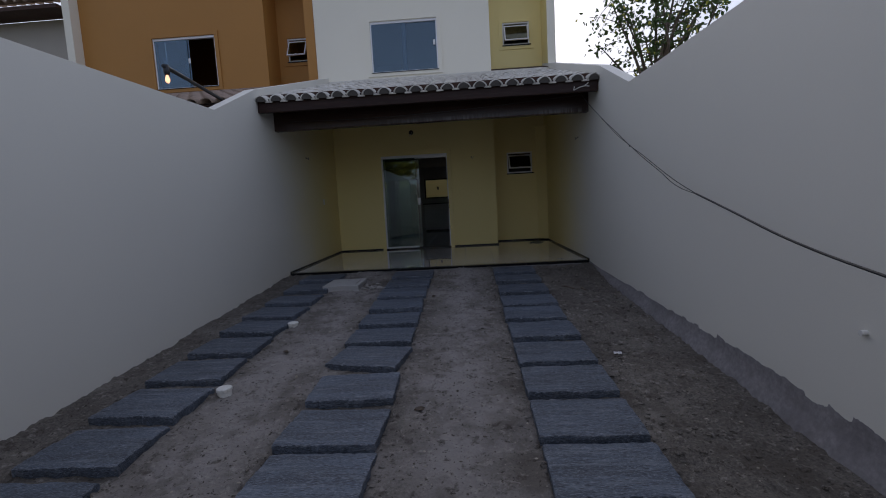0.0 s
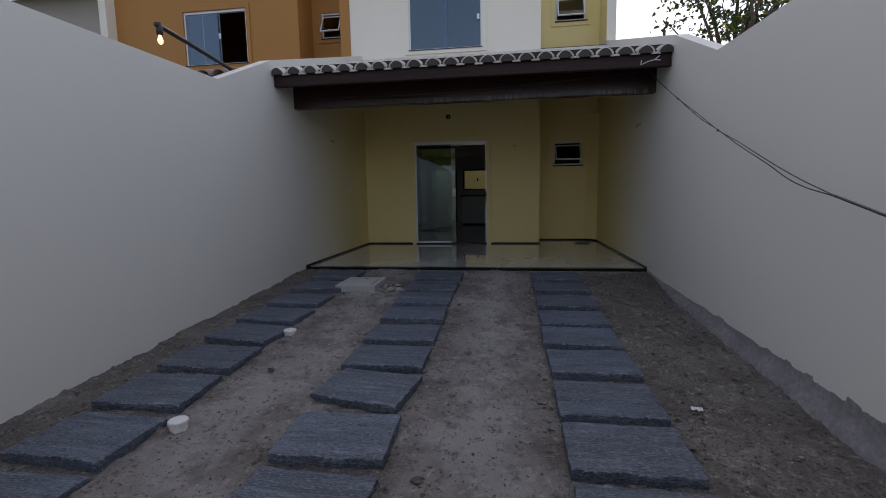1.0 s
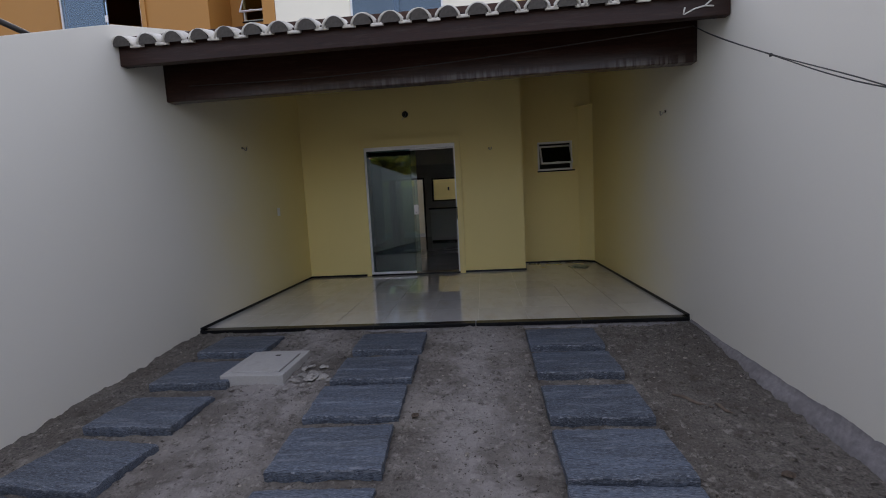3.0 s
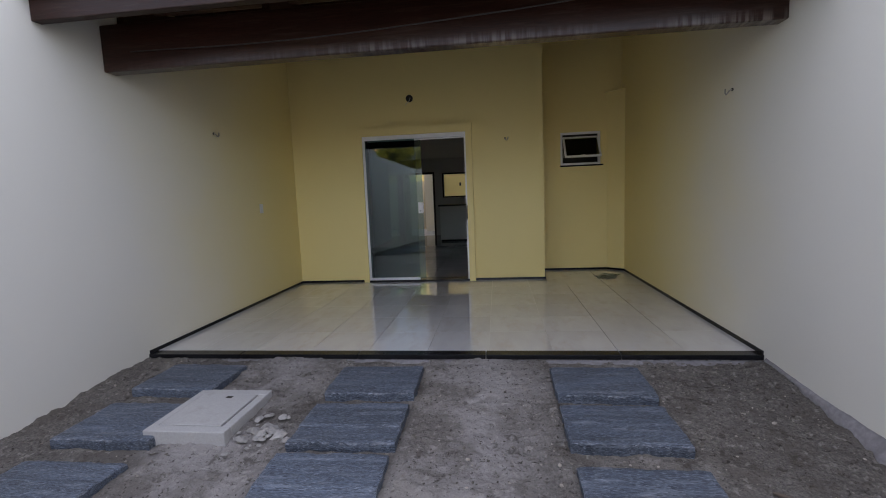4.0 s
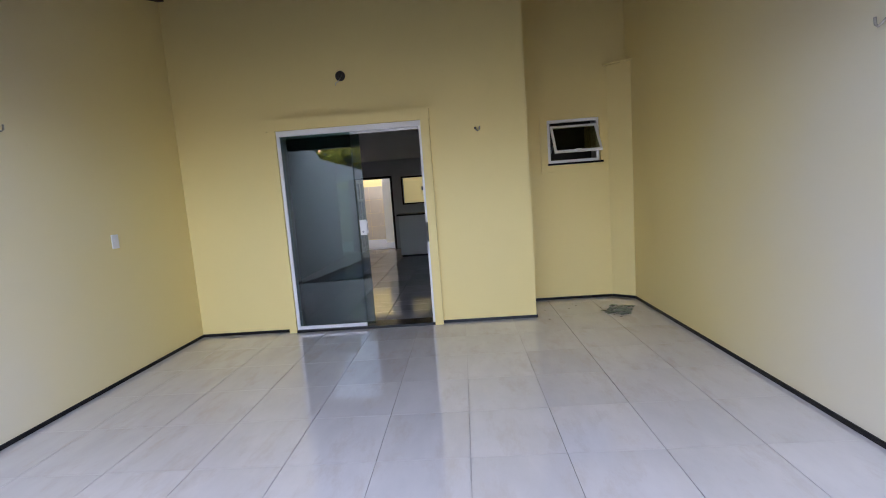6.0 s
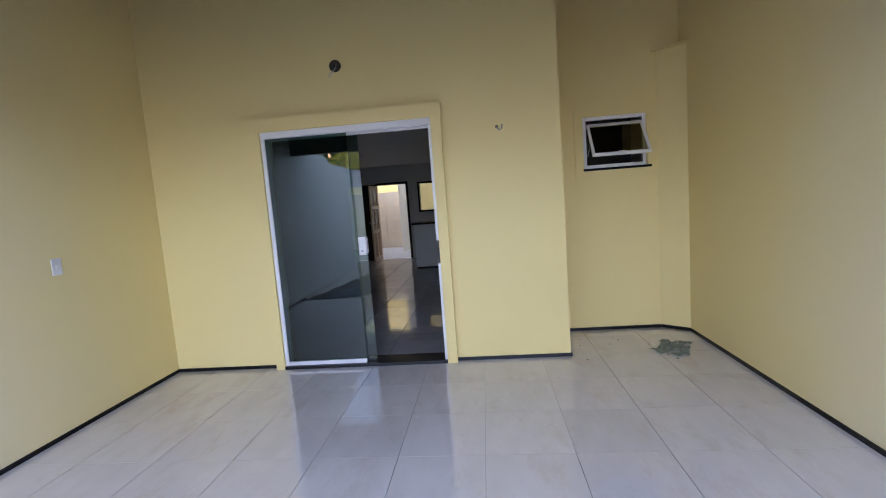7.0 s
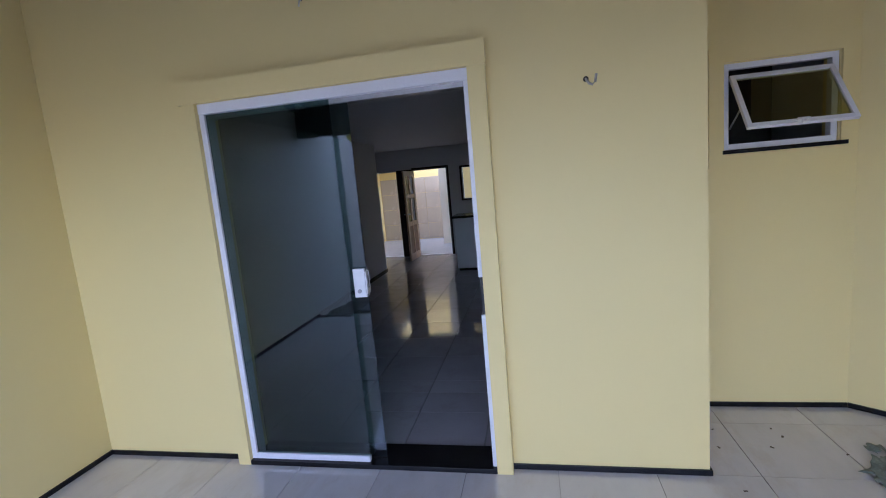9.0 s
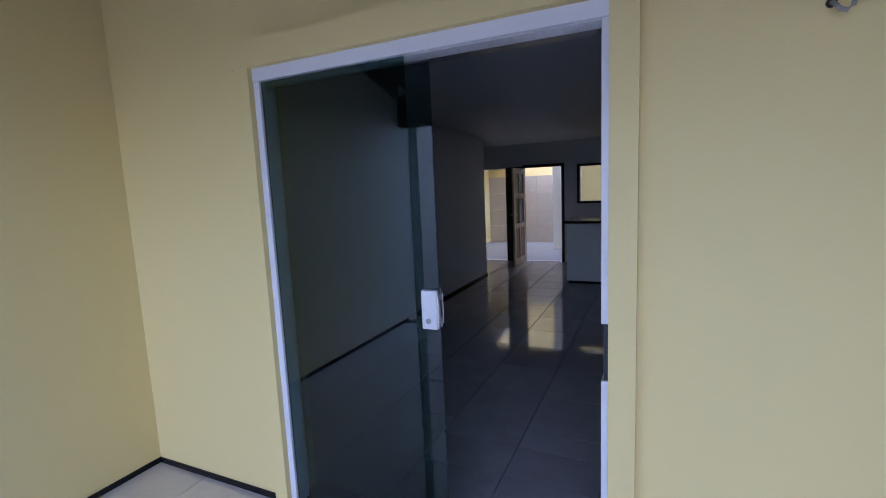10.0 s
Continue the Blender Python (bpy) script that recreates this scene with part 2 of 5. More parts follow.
DOORGLASS = glass("green_tempered_glass", (0.285, 0.425, 0.40), 0.080, (0.84, 0.93, 0.97))
CLEAR = glass("clear_glass_face", (1, 1, 1), 0.0)
CLEAR.node_tree.links.new(CLEAR.node_tree.nodes["Transparent BSDF"].outputs[0], CLEAR.node_tree.nodes["Material Output"].inputs["Surface"])
DIMGLASS = glass("amber_door_glass", (0.16, 0.11, 0.07), 0.05)
SASHGLASS = glass("olive_sash_glass", (0.66, 0.68, 0.52), 0.09, (1.0, 0.95, 0.72))
WINDOWGLASS = glass("grey_window_glass", (0.50, 0.58, 0.64), 0.10, (0.72, 0.88, 1.0))


def gneiss():
    """Rough split gneiss: dark blue-grey, short pale flecks along the split, chipped light edges."""
    m = surface("split_gneiss", (0.062, 0.077, 0.103), 0.62, 0.6, 70.0, 3.0, 0.5, (0.42, 3.0, 3.0), per_object=0.18,
                stain=(0.19, 0.21, 0.245), stain_amount=0.6, stain_scale=9)
    N, L = m.node_tree.nodes, m.node_tree.links
    bsdf = N["Principled BSDF"]
    old = bsdf.inputs["Base Color"].links[0].from_socket
    mp = N["Mapping"]
    for scale, lo, hi, tone, amount in ((110, 0.54, 0.64, (0.27, 0.30, 0.345), 0.6), (62, 0.57, 0.63, (0.016, 0.021, 0.032), 0.85), (6, 0.64, 0.70, (0.27, 0.28, 0.30), 0.55), (1.7, 0.665, 0.69, (0.022, 0.028, 0.040), 0.8)):
        n, r, mix = N.new("ShaderNodeTexNoise"), N.new("ShaderNodeMapRange"), N.new("ShaderNodeMix")
        n.inputs["Scale"].default_value, n.inputs["Detail"].default_value = scale, 3
        L.new(mp.outputs["Vector"], n.inputs["Vector"])
        r.inputs["From Min"].default_value, r.inputs["From Max"].default_value, r.inputs["To Max"].default_value = lo, hi, amount
        L.new(n.outputs["Fac"], r.inputs["Value"])
        mix.data_type = "RGBA"
        L.new(r.outputs["Result"], mix.inputs["Factor"])
        L.new(old, mix.inputs["A"])
        mix.inputs["B"].default_value = (*tone, 1)
        old = mix.outputs["Result"]
    L.new(old, bsdf.inputs["Base Color"])
    return m


GNEISS = gneiss()
CHIPPED = surface("chipped_gneiss_edge", (0.19, 0.205, 0.235), 0.8, 0.6, 60, 9, 0.6)


def soil():
    """Trodden sandy earth: damp brown and dry pale patches, clods, fine crumbs."""
    m = surface("sandy_soil", (0.146, 0.131, 0.115), 0.95, 0.45, 70, 0.7, 1.0, stain=(0.27, 0.245, 0.215), stain_amount=0.7, stain_scale=1.7, spec=0.15)
    nt = m.node_tree
    N, L = nt.nodes, nt.links
    bsdf = N["Principled BSDF"]
    old = bsdf.inputs["Base Color"].links[0].from_socket
    tc = N.new("ShaderNodeTexCoord")
    height = None
    sep, dist, wob, span, mixp = N.new("ShaderNodeSeparateXYZ"), N.new("ShaderNodeMath"), N.new("ShaderNodeTexNoise"), N.new("ShaderNodeMapRange"), N.new("ShaderNodeMix")
    L.new(tc.outputs["Object"], sep.inputs[0])
    L.new(tc.outputs["Object"], wob.inputs["Vector"])
    wob.inputs["Scale"].default_value, wob.inputs["Detail"].default_value = 2.2, 8
    shift, total_ = N.new("ShaderNodeMath"), N.new("ShaderNodeMath")
    shift.operation, shift.inputs[1].default_value = "SUBTRACT", 0.15
    L.new(sep.outputs["X"], shift.inputs[0])
    dist.operation = "ABSOLUTE"
    L.new(shift.outputs[0], dist.inputs[0])
    west, wabs, nearer = N.new("ShaderNodeMath"), N.new("ShaderNodeMath"), N.new("ShaderNodeMath")
    west.inputs[1].default_value = 1.32
    L.new(sep.outputs["X"], west.inputs[0])
    wabs.operation, nearer.operation = "ABSOLUTE", "MINIMUM"
    L.new(west.outputs[0], wabs.inputs[0])
    L.new(dist.outputs[0], nearer.inputs[0])
    L.new(wabs.outputs[0], nearer.inputs[1])
    L.new(nearer.outputs[0], total_.inputs[0])
    L.new(wob.outputs["Fac"], total_.inputs[1])
    span.inputs["From Min"].default_value, span.inputs["From Max"].default_value = 1.05, 0.55
    span.inputs["To Max"].default_value = 0.75
    L.new(total_.outputs[0], span.inputs["Value"])
    mixp.data_type = "RGBA"
    L.new(span.outputs["Result"], mixp.inputs["Factor"])
    L.new(old, mixp.inputs["A"])
    mixp.inputs["B"].default_value = (0.325, 0.302, 0.288, 1)
    old = mixp.outputs["Result"]
    for scale, lo, hi, tone, amount in ((3.1, 0.48, 0.62, (0.098, 0.084, 0.070), 0.6), (19.0, 0.56, 0.65, (0.38, 0.35, 0.315), 0.5), (11.0, 0.57, 0.66, (0.052, 0.043, 0.034), 0.65), (34.0, 0.59, 0.65, (0.040, 0.033, 0.026), 0.85), (85.0, 0.66, 0.70, (0.48, 0.45, 0.41), 0.7)):
        n = N.new("ShaderNodeTexNoise")
        n.inputs["Scale"].default_value, n.inputs["Detail"].default_value, n.inputs["Roughness"].default_value = scale, 9, 0.65
        L.new(tc.outputs["Object"], n.inputs["Vector"])
        r = N.new("ShaderNodeMapRange")
        r.inputs["From Min"].default_value, r.inputs["From Max"].default_value, r.inputs["To Max"].default_value = lo, hi, amount
        L.new(n.outputs["Fac"], r.inputs["Value"])
        mix = N.new("ShaderNodeMix")
        mix.data_type = "RGBA"
        L.new(r.outputs["Result"], mix.inputs["Factor"])
        L.new(old, mix.inputs["A"])
        mix.inputs["B"].default_value = (*tone, 1)
        old = mix.outputs["Result"]
        height = n.outputs["Fac"]
        if scale == 19.0:
            bump = N.new("ShaderNodeBump")
            bump.inputs["Strength"].default_value, bump.inputs["Distance"].default_value = 0.9, 0.03
            L.new(height, bump.inputs["Height"])
            fine = bsdf.inputs["Normal"].links[0].from_node
            L.new(bump.outputs["Normal"], fine.inputs["Normal"])
    L.new(old, bsdf.inputs["Base Color"])
    return m


SOIL = soil()


def crumbs():
    """Crumbs of earth and small stones, each of its own tone from damp brown to pale mortar."""
    m = surface("soil_crumbs", (0.19, 0.168, 0.142), 0.95, 0.35, 14, 2, 0.3, spec=0.2)
    N, L = m.node_tree.nodes, m.node_tree.links
    bsdf = N["Principled BSDF"]
    old = bsdf.inputs["Base Color"].links[0].from_socket
    geo, r, mul = N.new("ShaderNodeNewGeometry"), N.new("ShaderNodeMapRange"), N.new("ShaderNodeVectorMath")
    r.interpolation_type = "SMOOTHERSTEP"
    r.inputs["From Min"].default_value, r.inputs["To Min"].default_value, r.inputs["To Max"].default_value = 0.35, 0.5, 1.75
    mul.operation = "SCALE"
    L.new(geo.outputs["Random Per Island"], r.inputs["Value"])
    L.new(old, mul.inputs[0])
    L.new(r.outputs["Result"], mul.inputs["Scale"])
    L.new(mul.outputs[0], bsdf.inputs["Base Color"])
    return m


PEBBLE = crumbs()
RUBBLE = surface("broken_mortar", (0.27, 0.255, 0.235), 0.9, 0.2, 40, 5, 0.4, per_object=0.15)
LAND = surface("dry_grassland", (0.12, 0.11, 0.06), 0.95, 0.4, 2.0, 0.05, 0.3)

BULB = bpy.data.materials.new("lit_bulb_glass")
BULB.use_nodes = True
BULB.node_tree.nodes["Principled BSDF"].inputs["Base Color"].default_value = (0.9, 0.7, 0.45, 1)
BULB.node_tree.nodes["Principled BSDF"].inputs["Emission Color"].default_value = (1.0, 0.47, 0.25, 1)
BULB.node_tree.nodes["Principled BSDF"].inputs["Emission Strength"].default_value = 3.0


# ---- building blocks ----
def box(bm, x0, x1, y0, y1, z0, z1, bevel=0.0):
    vs = [bm.verts.new(p) for p in ((x0, y0, z0), (x1, y0, z0), (x1, y1, z0), (x0, y1, z0), (x0, y0, z1), (x1, y0, z1), (x1, y1, z1), (x0, y1, z1))]
    fs = [bm.faces.new([vs[i] for i in q]) for q in ((3, 2, 1, 0), (4, 5, 6, 7), (0, 1, 5, 4), (1, 2, 6, 5), (2, 3, 7, 6), (3, 0, 4, 7))]
    if bevel:
        bmesh.ops.bevel(bm, geom=list({e for f in fs for e in f.edges}), offset=bevel, segments=2, affect="EDGES", profile=0.5)


def boxes(*rows, bevel=0.0):
    bm = bmesh.new()
    for r in rows:
        box(bm, *r, bevel=bevel)
    return bm


def prism(points, axis, a, b):
    """A polygon, given in the two other axes, drawn out along one axis from a to b."""
    bm = bmesh.new()

    def at(p, v):
        return {"x": (v, p[0], p[1]), "y": (p[0], v, p[1]), "z": (p[0], p[1], v)}[axis]
    lo, hi = [bm.verts.new(at(p, a)) for p in points], [bm.verts.new(at(p, b)) for p in points]
    bm.faces.new(lo[::-1])
    bm.faces.new(hi)
    n = len(points)
    for i in range(n):
        bm.faces.new((lo[i], lo[(i + 1) % n], hi[(i + 1) % n], hi[i]))
    bmesh.ops.recalc_face_normals(bm, faces=bm.faces[:])
    return bm


def tube(bm, path, radii, sides=8):
    """A round tube through the points of a path."""
    rings = []
    path = [Vector(p) for p in path]
    for i, p in enumerate(path):
        d = (path[min(i + 1, len(path) - 1)] - path[max(i - 1, 0)]).normalized()
        u = d.cross(Vector((0.3, 0.2, 1) if abs(d.z) < 0.9 else (1, 0.2, 0))).normalized()
        w = d.cross(u)
        r = radii[i] if isinstance(radii, (list, tuple)) else radii
        rings.append([bm.verts.new(p + r * (math.cos(a) * u + math.sin(a) * w)) for a in (2 * math.pi * k / sides for k in range(sides))])
    for a, b in zip(rings, rings[1:]):
        for k in range(sides):
            bm.faces.new((a[k], a[(k + 1) % sides], b[(k + 1) % sides], b[k]))
    bm.faces.new(rings[0][::-1])
    bm.faces.new(rings[-1])


def mesh_of(name, bm, material, smooth=False):
    me = bpy.data.meshes.new(name)
    bm.normal_update()
    bm.to_mesh(me)
    bm.free()
    me.materials.append(material)
    if smooth:
        for p in me.polygons:
            p.use_smooth = True
    return me


def part(name, bm, material, parent, label="", smooth=False):
    ob = new(name, mesh_of(name, bm, material, smooth))
    ob.parent = parent
    return tagged(ob, label)


def thing(name, label, category, group="", at=(0, 0, 0)):
    ob = new(name)
    ob.location = at
    ob.empty_display_size = 0.1
    return tagged(ob, label, category, group)


def structure(name, bm, material, label="", category="", smooth=False):
    return tagged(new(name, mesh_of(name, bm, material, smooth)), label, category or name.split("_")[0], kind="structure")


def pierced(x0, x1, y0, y1, z0, z1, holes):
    """One closed wall along x with rectangular holes (x0, x1, z0, z1)."""
    xs_ = sorted({x0, x1, *(h[0] for h in holes), *(h[1] for h in holes)})
    zs_ = sorted({z0, z1, *(h[2] for h in holes), *(h[3] for h in holes)})

    def solid(i, k):
        if not (0 <= i < len(xs_) - 1 and 0 <= k < len(zs_) - 1):
            return False
        cx, cz_ = (xs_[i] + xs_[i + 1]) / 2, (zs_[k] + zs_[k + 1]) / 2
        return not any(a < cx < b and c < cz_ < d for a, b, c, d in holes)
    bm = bmesh.new()
    made = {}

    def v(i, j, k):
        if (i, j, k) not in made:
            made[i, j, k] = bm.verts.new((xs_[i], (y0, y1)[j], zs_[k]))
        return made[i, j, k]
    for i in range(len(xs_) - 1):
        for k in range(len(zs_) - 1):
            if not solid(i, k):
                continue
            bm.faces.new((v(i, 0, k), v(i + 1, 0, k), v(i + 1, 0, k + 1), v(i, 0, k + 1)))
            bm.faces.new((v(i, 1, k + 1), v(i + 1, 1, k + 1), v(i + 1, 1, k), v(i, 1, k)))
            for di, dk, q in ((-1, 0, ((i, 0, k), (i, 0, k + 1), (i, 1, k + 1), (i, 1, k))), (1, 0, ((i + 1, 0, k), (i + 1, 1, k), (i + 1, 1, k + 1), (i + 1, 0, k + 1))),
                              (0, -1, ((i, 0, k), (i, 1, k), (i + 1, 1, k), (i + 1, 0, k))), (0, 1, ((i, 0, k + 1), (i + 1, 0, k + 1), (i + 1, 1, k + 1), (i, 1, k + 1)))):
                if not solid(i + di, k + dk):
                    bm.faces.new([v(*c) for c in q])
    bmesh.ops.recalc_face_normals(bm, faces=bm.faces[:])
    return bm


def ground_z(y):
    return 0.30 + 0.058 * (y - 2.5)


FLOOR, LEFT, RIGHT, FRONT, RECESS, JUT = 0.62, -2.70, 2.14, 10.55, 11.27, 0.91
EDGE = 7.44

# ---- ground ----
bm = bmesh.new()
bmesh.ops.create_grid(bm, x_segments=40, y_segments=40, size=400)
for v in bm.verts:
    v.co.z = -0.02
structure("ground", bm, LAND, "dry open ground round the houses", "ground")


COLUMNS = (0.90, -0.615, -2.02)


def soil_height(x, y):
    z = ground_z(y) - 0.006
    p = Vector((x, y, 0))
    rough = 0.016 * noise.noise(p * 1.7) + 0.014 * noise.noise(p * 5.3 + Vector((9, 0, 0))) + 0.011 * noise.noise(p * 13)
    rough += 0.009 * noise.noise(p * 31) + 0.024 * max(0.0, noise.noise(p * 7.5 + Vector((0, 31, 0))) - 0.12)
    rough += 0.014 * max(0.0, noise.noise(p * 19 + Vector((5, 3, 0))) - 0.1) - 0.010 * max(0.0, noise.noise(p * 23 + Vector((1, 8, 0))) - 0.2)
    if min(abs(x - c) for c in COLUMNS) < 0.31:
        rough = rough * 0.55 - 0.006
    z += rough
    d = abs(x - LEFT)
    if d < 0.28:
        z += (1 - d / 0.28) ** 2 * (0.020 + 0.020 * noise.noise(Vector((LEFT, y * 2.3, 3))) + 0.010 * noise.noise(Vector((LEFT, y * 9, 5))))
    d = RIGHT - x
    if d < 0.45:
        z -= 0.050 * (1 - d / 0.45) * min(1.0, max(0.0, (7.3 - y) / 0.8))
    return z


nx, ny = 300, 560
xs, ys = np.linspace(LEFT - 0.02, RIGHT + 0.02, nx + 1), np.concatenate([np.linspace(-3.0, 1.6, 60), np.linspace(1.62, EDGE + 0.02, ny - 59)])
verts = [(x, y, soil_height(x, y)) for y in ys for x in xs]
faces = [(j * (nx + 1) + i, j * (nx + 1) + i + 1, (j + 1) * (nx + 1) + i + 1, (j + 1) * (nx + 1) + i) for j in range(len(ys) - 1) for i in range(nx)]
me = bpy.data.meshes.new("yard_soil")
me.from_pydata(verts, [], faces)
me.materials.append(SOIL)
for p in me.polygons:
    p.use_smooth = True
tagged(new("yard_soil", me), "trodden sandy brown soil of the unpaved yard", "ground", kind="structure")

# ---- boundary walls ----
yard_top = [(-3.0, 2.84), (5.60, 2.90), (6.75, 3.40)]
structure("wall_west_yard", prism([(-3.0, -0.1), *yard_top, (6.75, -0.1)], "x", LEFT - 0.15, LEFT), SIDE, "white plastered boundary wall stepping up towards the porch", "wall")
structure("wall_east_yard", prism([(-3.0, -0.1), *yard_top, (6.75, -0.1)], "x", RIGHT, RIGHT + 0.15), SIDE, "white plastered boundary wall with a splashed cement base", "wall")
porch_top = [(6.75, 3.40), (10.55, 4.52), (11.42, 4.75)]
structure("wall_west_porch", prism([(6.75, -0.1), (6.75, 3.24), (10.55, 4.35), (10.55, -0.1)], "x", LEFT - 0.15, LEFT), SIDE, "cream painted side wall of the porch", "wall")
structure("wall_east_porch", prism([(6.75, -0.1), (6.75, 3.24), (10.55, 4.35), (11.42, 4.60), (11.42, -0.1)], "x", RIGHT, RIGHT + 0.15), SIDE, "cream painted side wall of the porch", "wall")
structure("wall_west_parapet", prism([(6.75, 3.24), (6.75, 3.40), (10.55, 4.52), (10.55, 4.35)], "x", LEFT - 0.15, LEFT), WHITE, "white parapet beside the porch tiles", "wall")
structure("wall_east_parapet", prism([(6.75, 3.24), *porch_top, (11.42, 4.60), (10.55, 4.35)], "x", RIGHT, RIGHT + 0.15), WHITE, "white parapet beside the porch tiles", "wall")
structure("wall_street", boxes((LEFT - 0.15, RIGHT + 0.15, -3.15, -3.0, -0.1, 2.6)), WHITE, "plain white wall along the street", "wall")

# ---- house walls ----
structure("wall_porch_front", pierced(LEFT, JUT, FRONT, FRONT + 0.15, 0.3, 4.30, [(-1.64, -0.15, 0.3, 2.73)]), CREAM, "cream painted front wall with the glass door", "wall")
structure("wall_recess_side", boxes((JUT - 0.15, JUT, FRONT + 0.15, RECESS, 0.3, 4.30)), CREAM, "cream return wall of the recess", "wall")
structure("wall_recess", pierced(JUT - 0.15, RIGHT, RECESS, RECESS + 0.15, 0.3, 6.9, [(1.24, 1.83, 2.235, 2.725), (1.25, 1.86, 5.17, 5.67)]), CREAM, "cream recessed wall with small tilting windows", "wall")
structure("wall_chamfer", prism([(1.93, RECESS), (RIGHT, 11.10), (RIGHT, RECESS)], "z", 0.5, 3.275), CREAM, "cream boxed-out corner duct", "wall")
structure("trim_duct_cap", prism([(1.885, RECESS - 0.004), (1.90, RECESS - 0.03), (RIGHT - 0.001, 11.065), (RIGHT - 0.001, RECESS - 0.004)], "z", 3.276, 3.292), CREAM, "cream painted cap on the boxed-out duct", "trim")
structure("wall_upper_front", pierced(-2.93, JUT, FRONT, FRONT + 0.15, 4.30, 6.9, [(-1.70, -0.23, 4.56, 5.64)]), FACADE, "white upper front wall of the house", "wall")
structure("wall_upper_side", boxes((JUT - 0.15, JUT, FRONT + 0.15, RECESS, 4.30, 6.9)), FACADE, "white return wall of the upper recess", "wall")
structure("wall_upper_party", boxes((RIGHT + 0.002, RIGHT + 0.165, FRONT, RECESS + 0.15, 4.50, 6.9)), CREAM, "pale party wall beside the upper recess", "wall")
structure("wall_upper_party_end", boxes((RIGHT, RIGHT + 0.168, FRONT - 0.02, FRONT, 4.50, 6.9)), FACADE, "white edge of the party wall", "wall")

# rooms behind the front wall
BACK = 18.05
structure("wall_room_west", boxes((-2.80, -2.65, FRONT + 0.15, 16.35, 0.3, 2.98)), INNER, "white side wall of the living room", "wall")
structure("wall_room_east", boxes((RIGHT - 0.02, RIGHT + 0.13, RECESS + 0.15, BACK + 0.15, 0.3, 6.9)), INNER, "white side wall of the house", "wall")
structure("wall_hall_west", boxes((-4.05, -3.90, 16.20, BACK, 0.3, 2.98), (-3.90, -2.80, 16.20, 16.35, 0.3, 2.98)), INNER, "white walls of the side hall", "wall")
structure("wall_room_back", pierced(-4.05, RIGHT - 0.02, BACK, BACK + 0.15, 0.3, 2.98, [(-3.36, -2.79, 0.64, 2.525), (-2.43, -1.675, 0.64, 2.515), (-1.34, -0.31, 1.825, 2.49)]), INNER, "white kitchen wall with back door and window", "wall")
# Unseen partition, added to block room light behind the small tilting window.
structure("wall_bath", boxes((JUT - 0.15, JUT, RECESS + 0.15, 12.80, 0.3, 2.98), (JUT, RIGHT - 0.02, 12.65, 12.80, 0.3, 2.98)), BATH_SHADE, "added near-black partition that keeps the small window dark", "wall")
structure("wall_upper_back", boxes((-4.05, RIGHT - 0.02, BACK, BACK + 0.15, 2.98, 6.9)), FACADE, "white rear wall of the house", "wall")
structure("wall_upper_west", boxes((-3.08, -2.93, FRONT + 0.15, BACK, 2.98, 6.9)), FACADE, "white side wall of the upper floor", "wall")
structure("ceiling", boxes((-4.05, RIGHT - 0.02, RECESS + 0.15, BACK, 2.98, 3.13), (-2.93, JUT - 0.15, FRONT + 0.15, RECESS + 0.15, 2.98, 3.13)), INNER, "white ceiling slab of the living room", "ceiling")
structure("roof_slab", boxes((-3.08, RIGHT + 0.17, FRONT - 0.03, BACK + 0.15, 6.9, 7.05)), FACADE, "flat roof slab of the house", "roof")

# ---- porch floor ----
porch = structure("porch_floor", boxes((LEFT, RIGHT, EDGE + 0.012, RECESS, 0.35, FLOOR - 0.006), (LEFT, RIGHT, EDGE, EDGE + 0.012, 0.35, FLOOR - 0.045)), CONCRETE, "raised porch floor of glossy beige tiles", "floor")
room_floor = structure("room_floor", boxes((-4.0, RIGHT, RECESS + 0.15, BACK + 0.12, 0.40, FLOOR + 0.004), (-2.7, JUT - 0.15, FRONT + 0.13, RECESS + 0.15, 0.40, FLOOR + 0.004)), GROUT, "glossy tiled living room floor", "floor")

# granite edge strip in lengths, with fine joints
strip = thing("granite_edging", "polished black granite edging along the porch step", "edging")
joints = [LEFT, -1.88, -0.88, 0.14, 1.15, RIGHT]
for a, b in zip(joints, joints[1:]):
    part("granite_strip", boxes((a + 0.003, b - 0.003, EDGE - 0.014, EDGE + 0.085, FLOOR - 0.034, FLOOR + 0.002), bevel=0.003), GRANITE, strip)
skirt = thing("baseboard", "polished black granite skirting round the porch", "baseboard")
skirt["kind"] = "structure"
H0, H1, TH = FLOOR, FLOOR + 0.030, 0.012
part("skirting_strip", boxes((LEFT, LEFT + TH, EDGE, FRONT, H0, H1), bevel=0.002), GRANITE, skirt)
part("skirting_strip", boxes((LEFT + TH, -1.716, FRONT - TH, FRONT, H0, H1), bevel=0.002), GRANITE, skirt)
part("skirting_strip", boxes((-0.075, JUT + TH, FRONT - TH, FRONT, H0, H1), bevel=0.002), GRANITE, skirt)
part("skirting_strip", boxes((JUT, JUT + TH, FRONT, RECESS - TH, H0, H1), bevel=0.002), GRANITE, skirt)
part("skirting_strip", boxes((JUT, 1.925, RECESS - TH, RECESS, H0, H1), bevel=0.002), GRANITE, skirt)
part("skirting_strip", prism([(1.925, RECESS - TH), (RIGHT - TH, 11.10 - 0.008), (RIGHT, 11.10), (1.93, RECESS)], "z", H0, H1), GRANITE, skirt)
part("skirting_strip", boxes((RIGHT - TH, RIGHT, EDGE, 11.092, H0, H1), bevel=0.002), GRANITE, skirt)
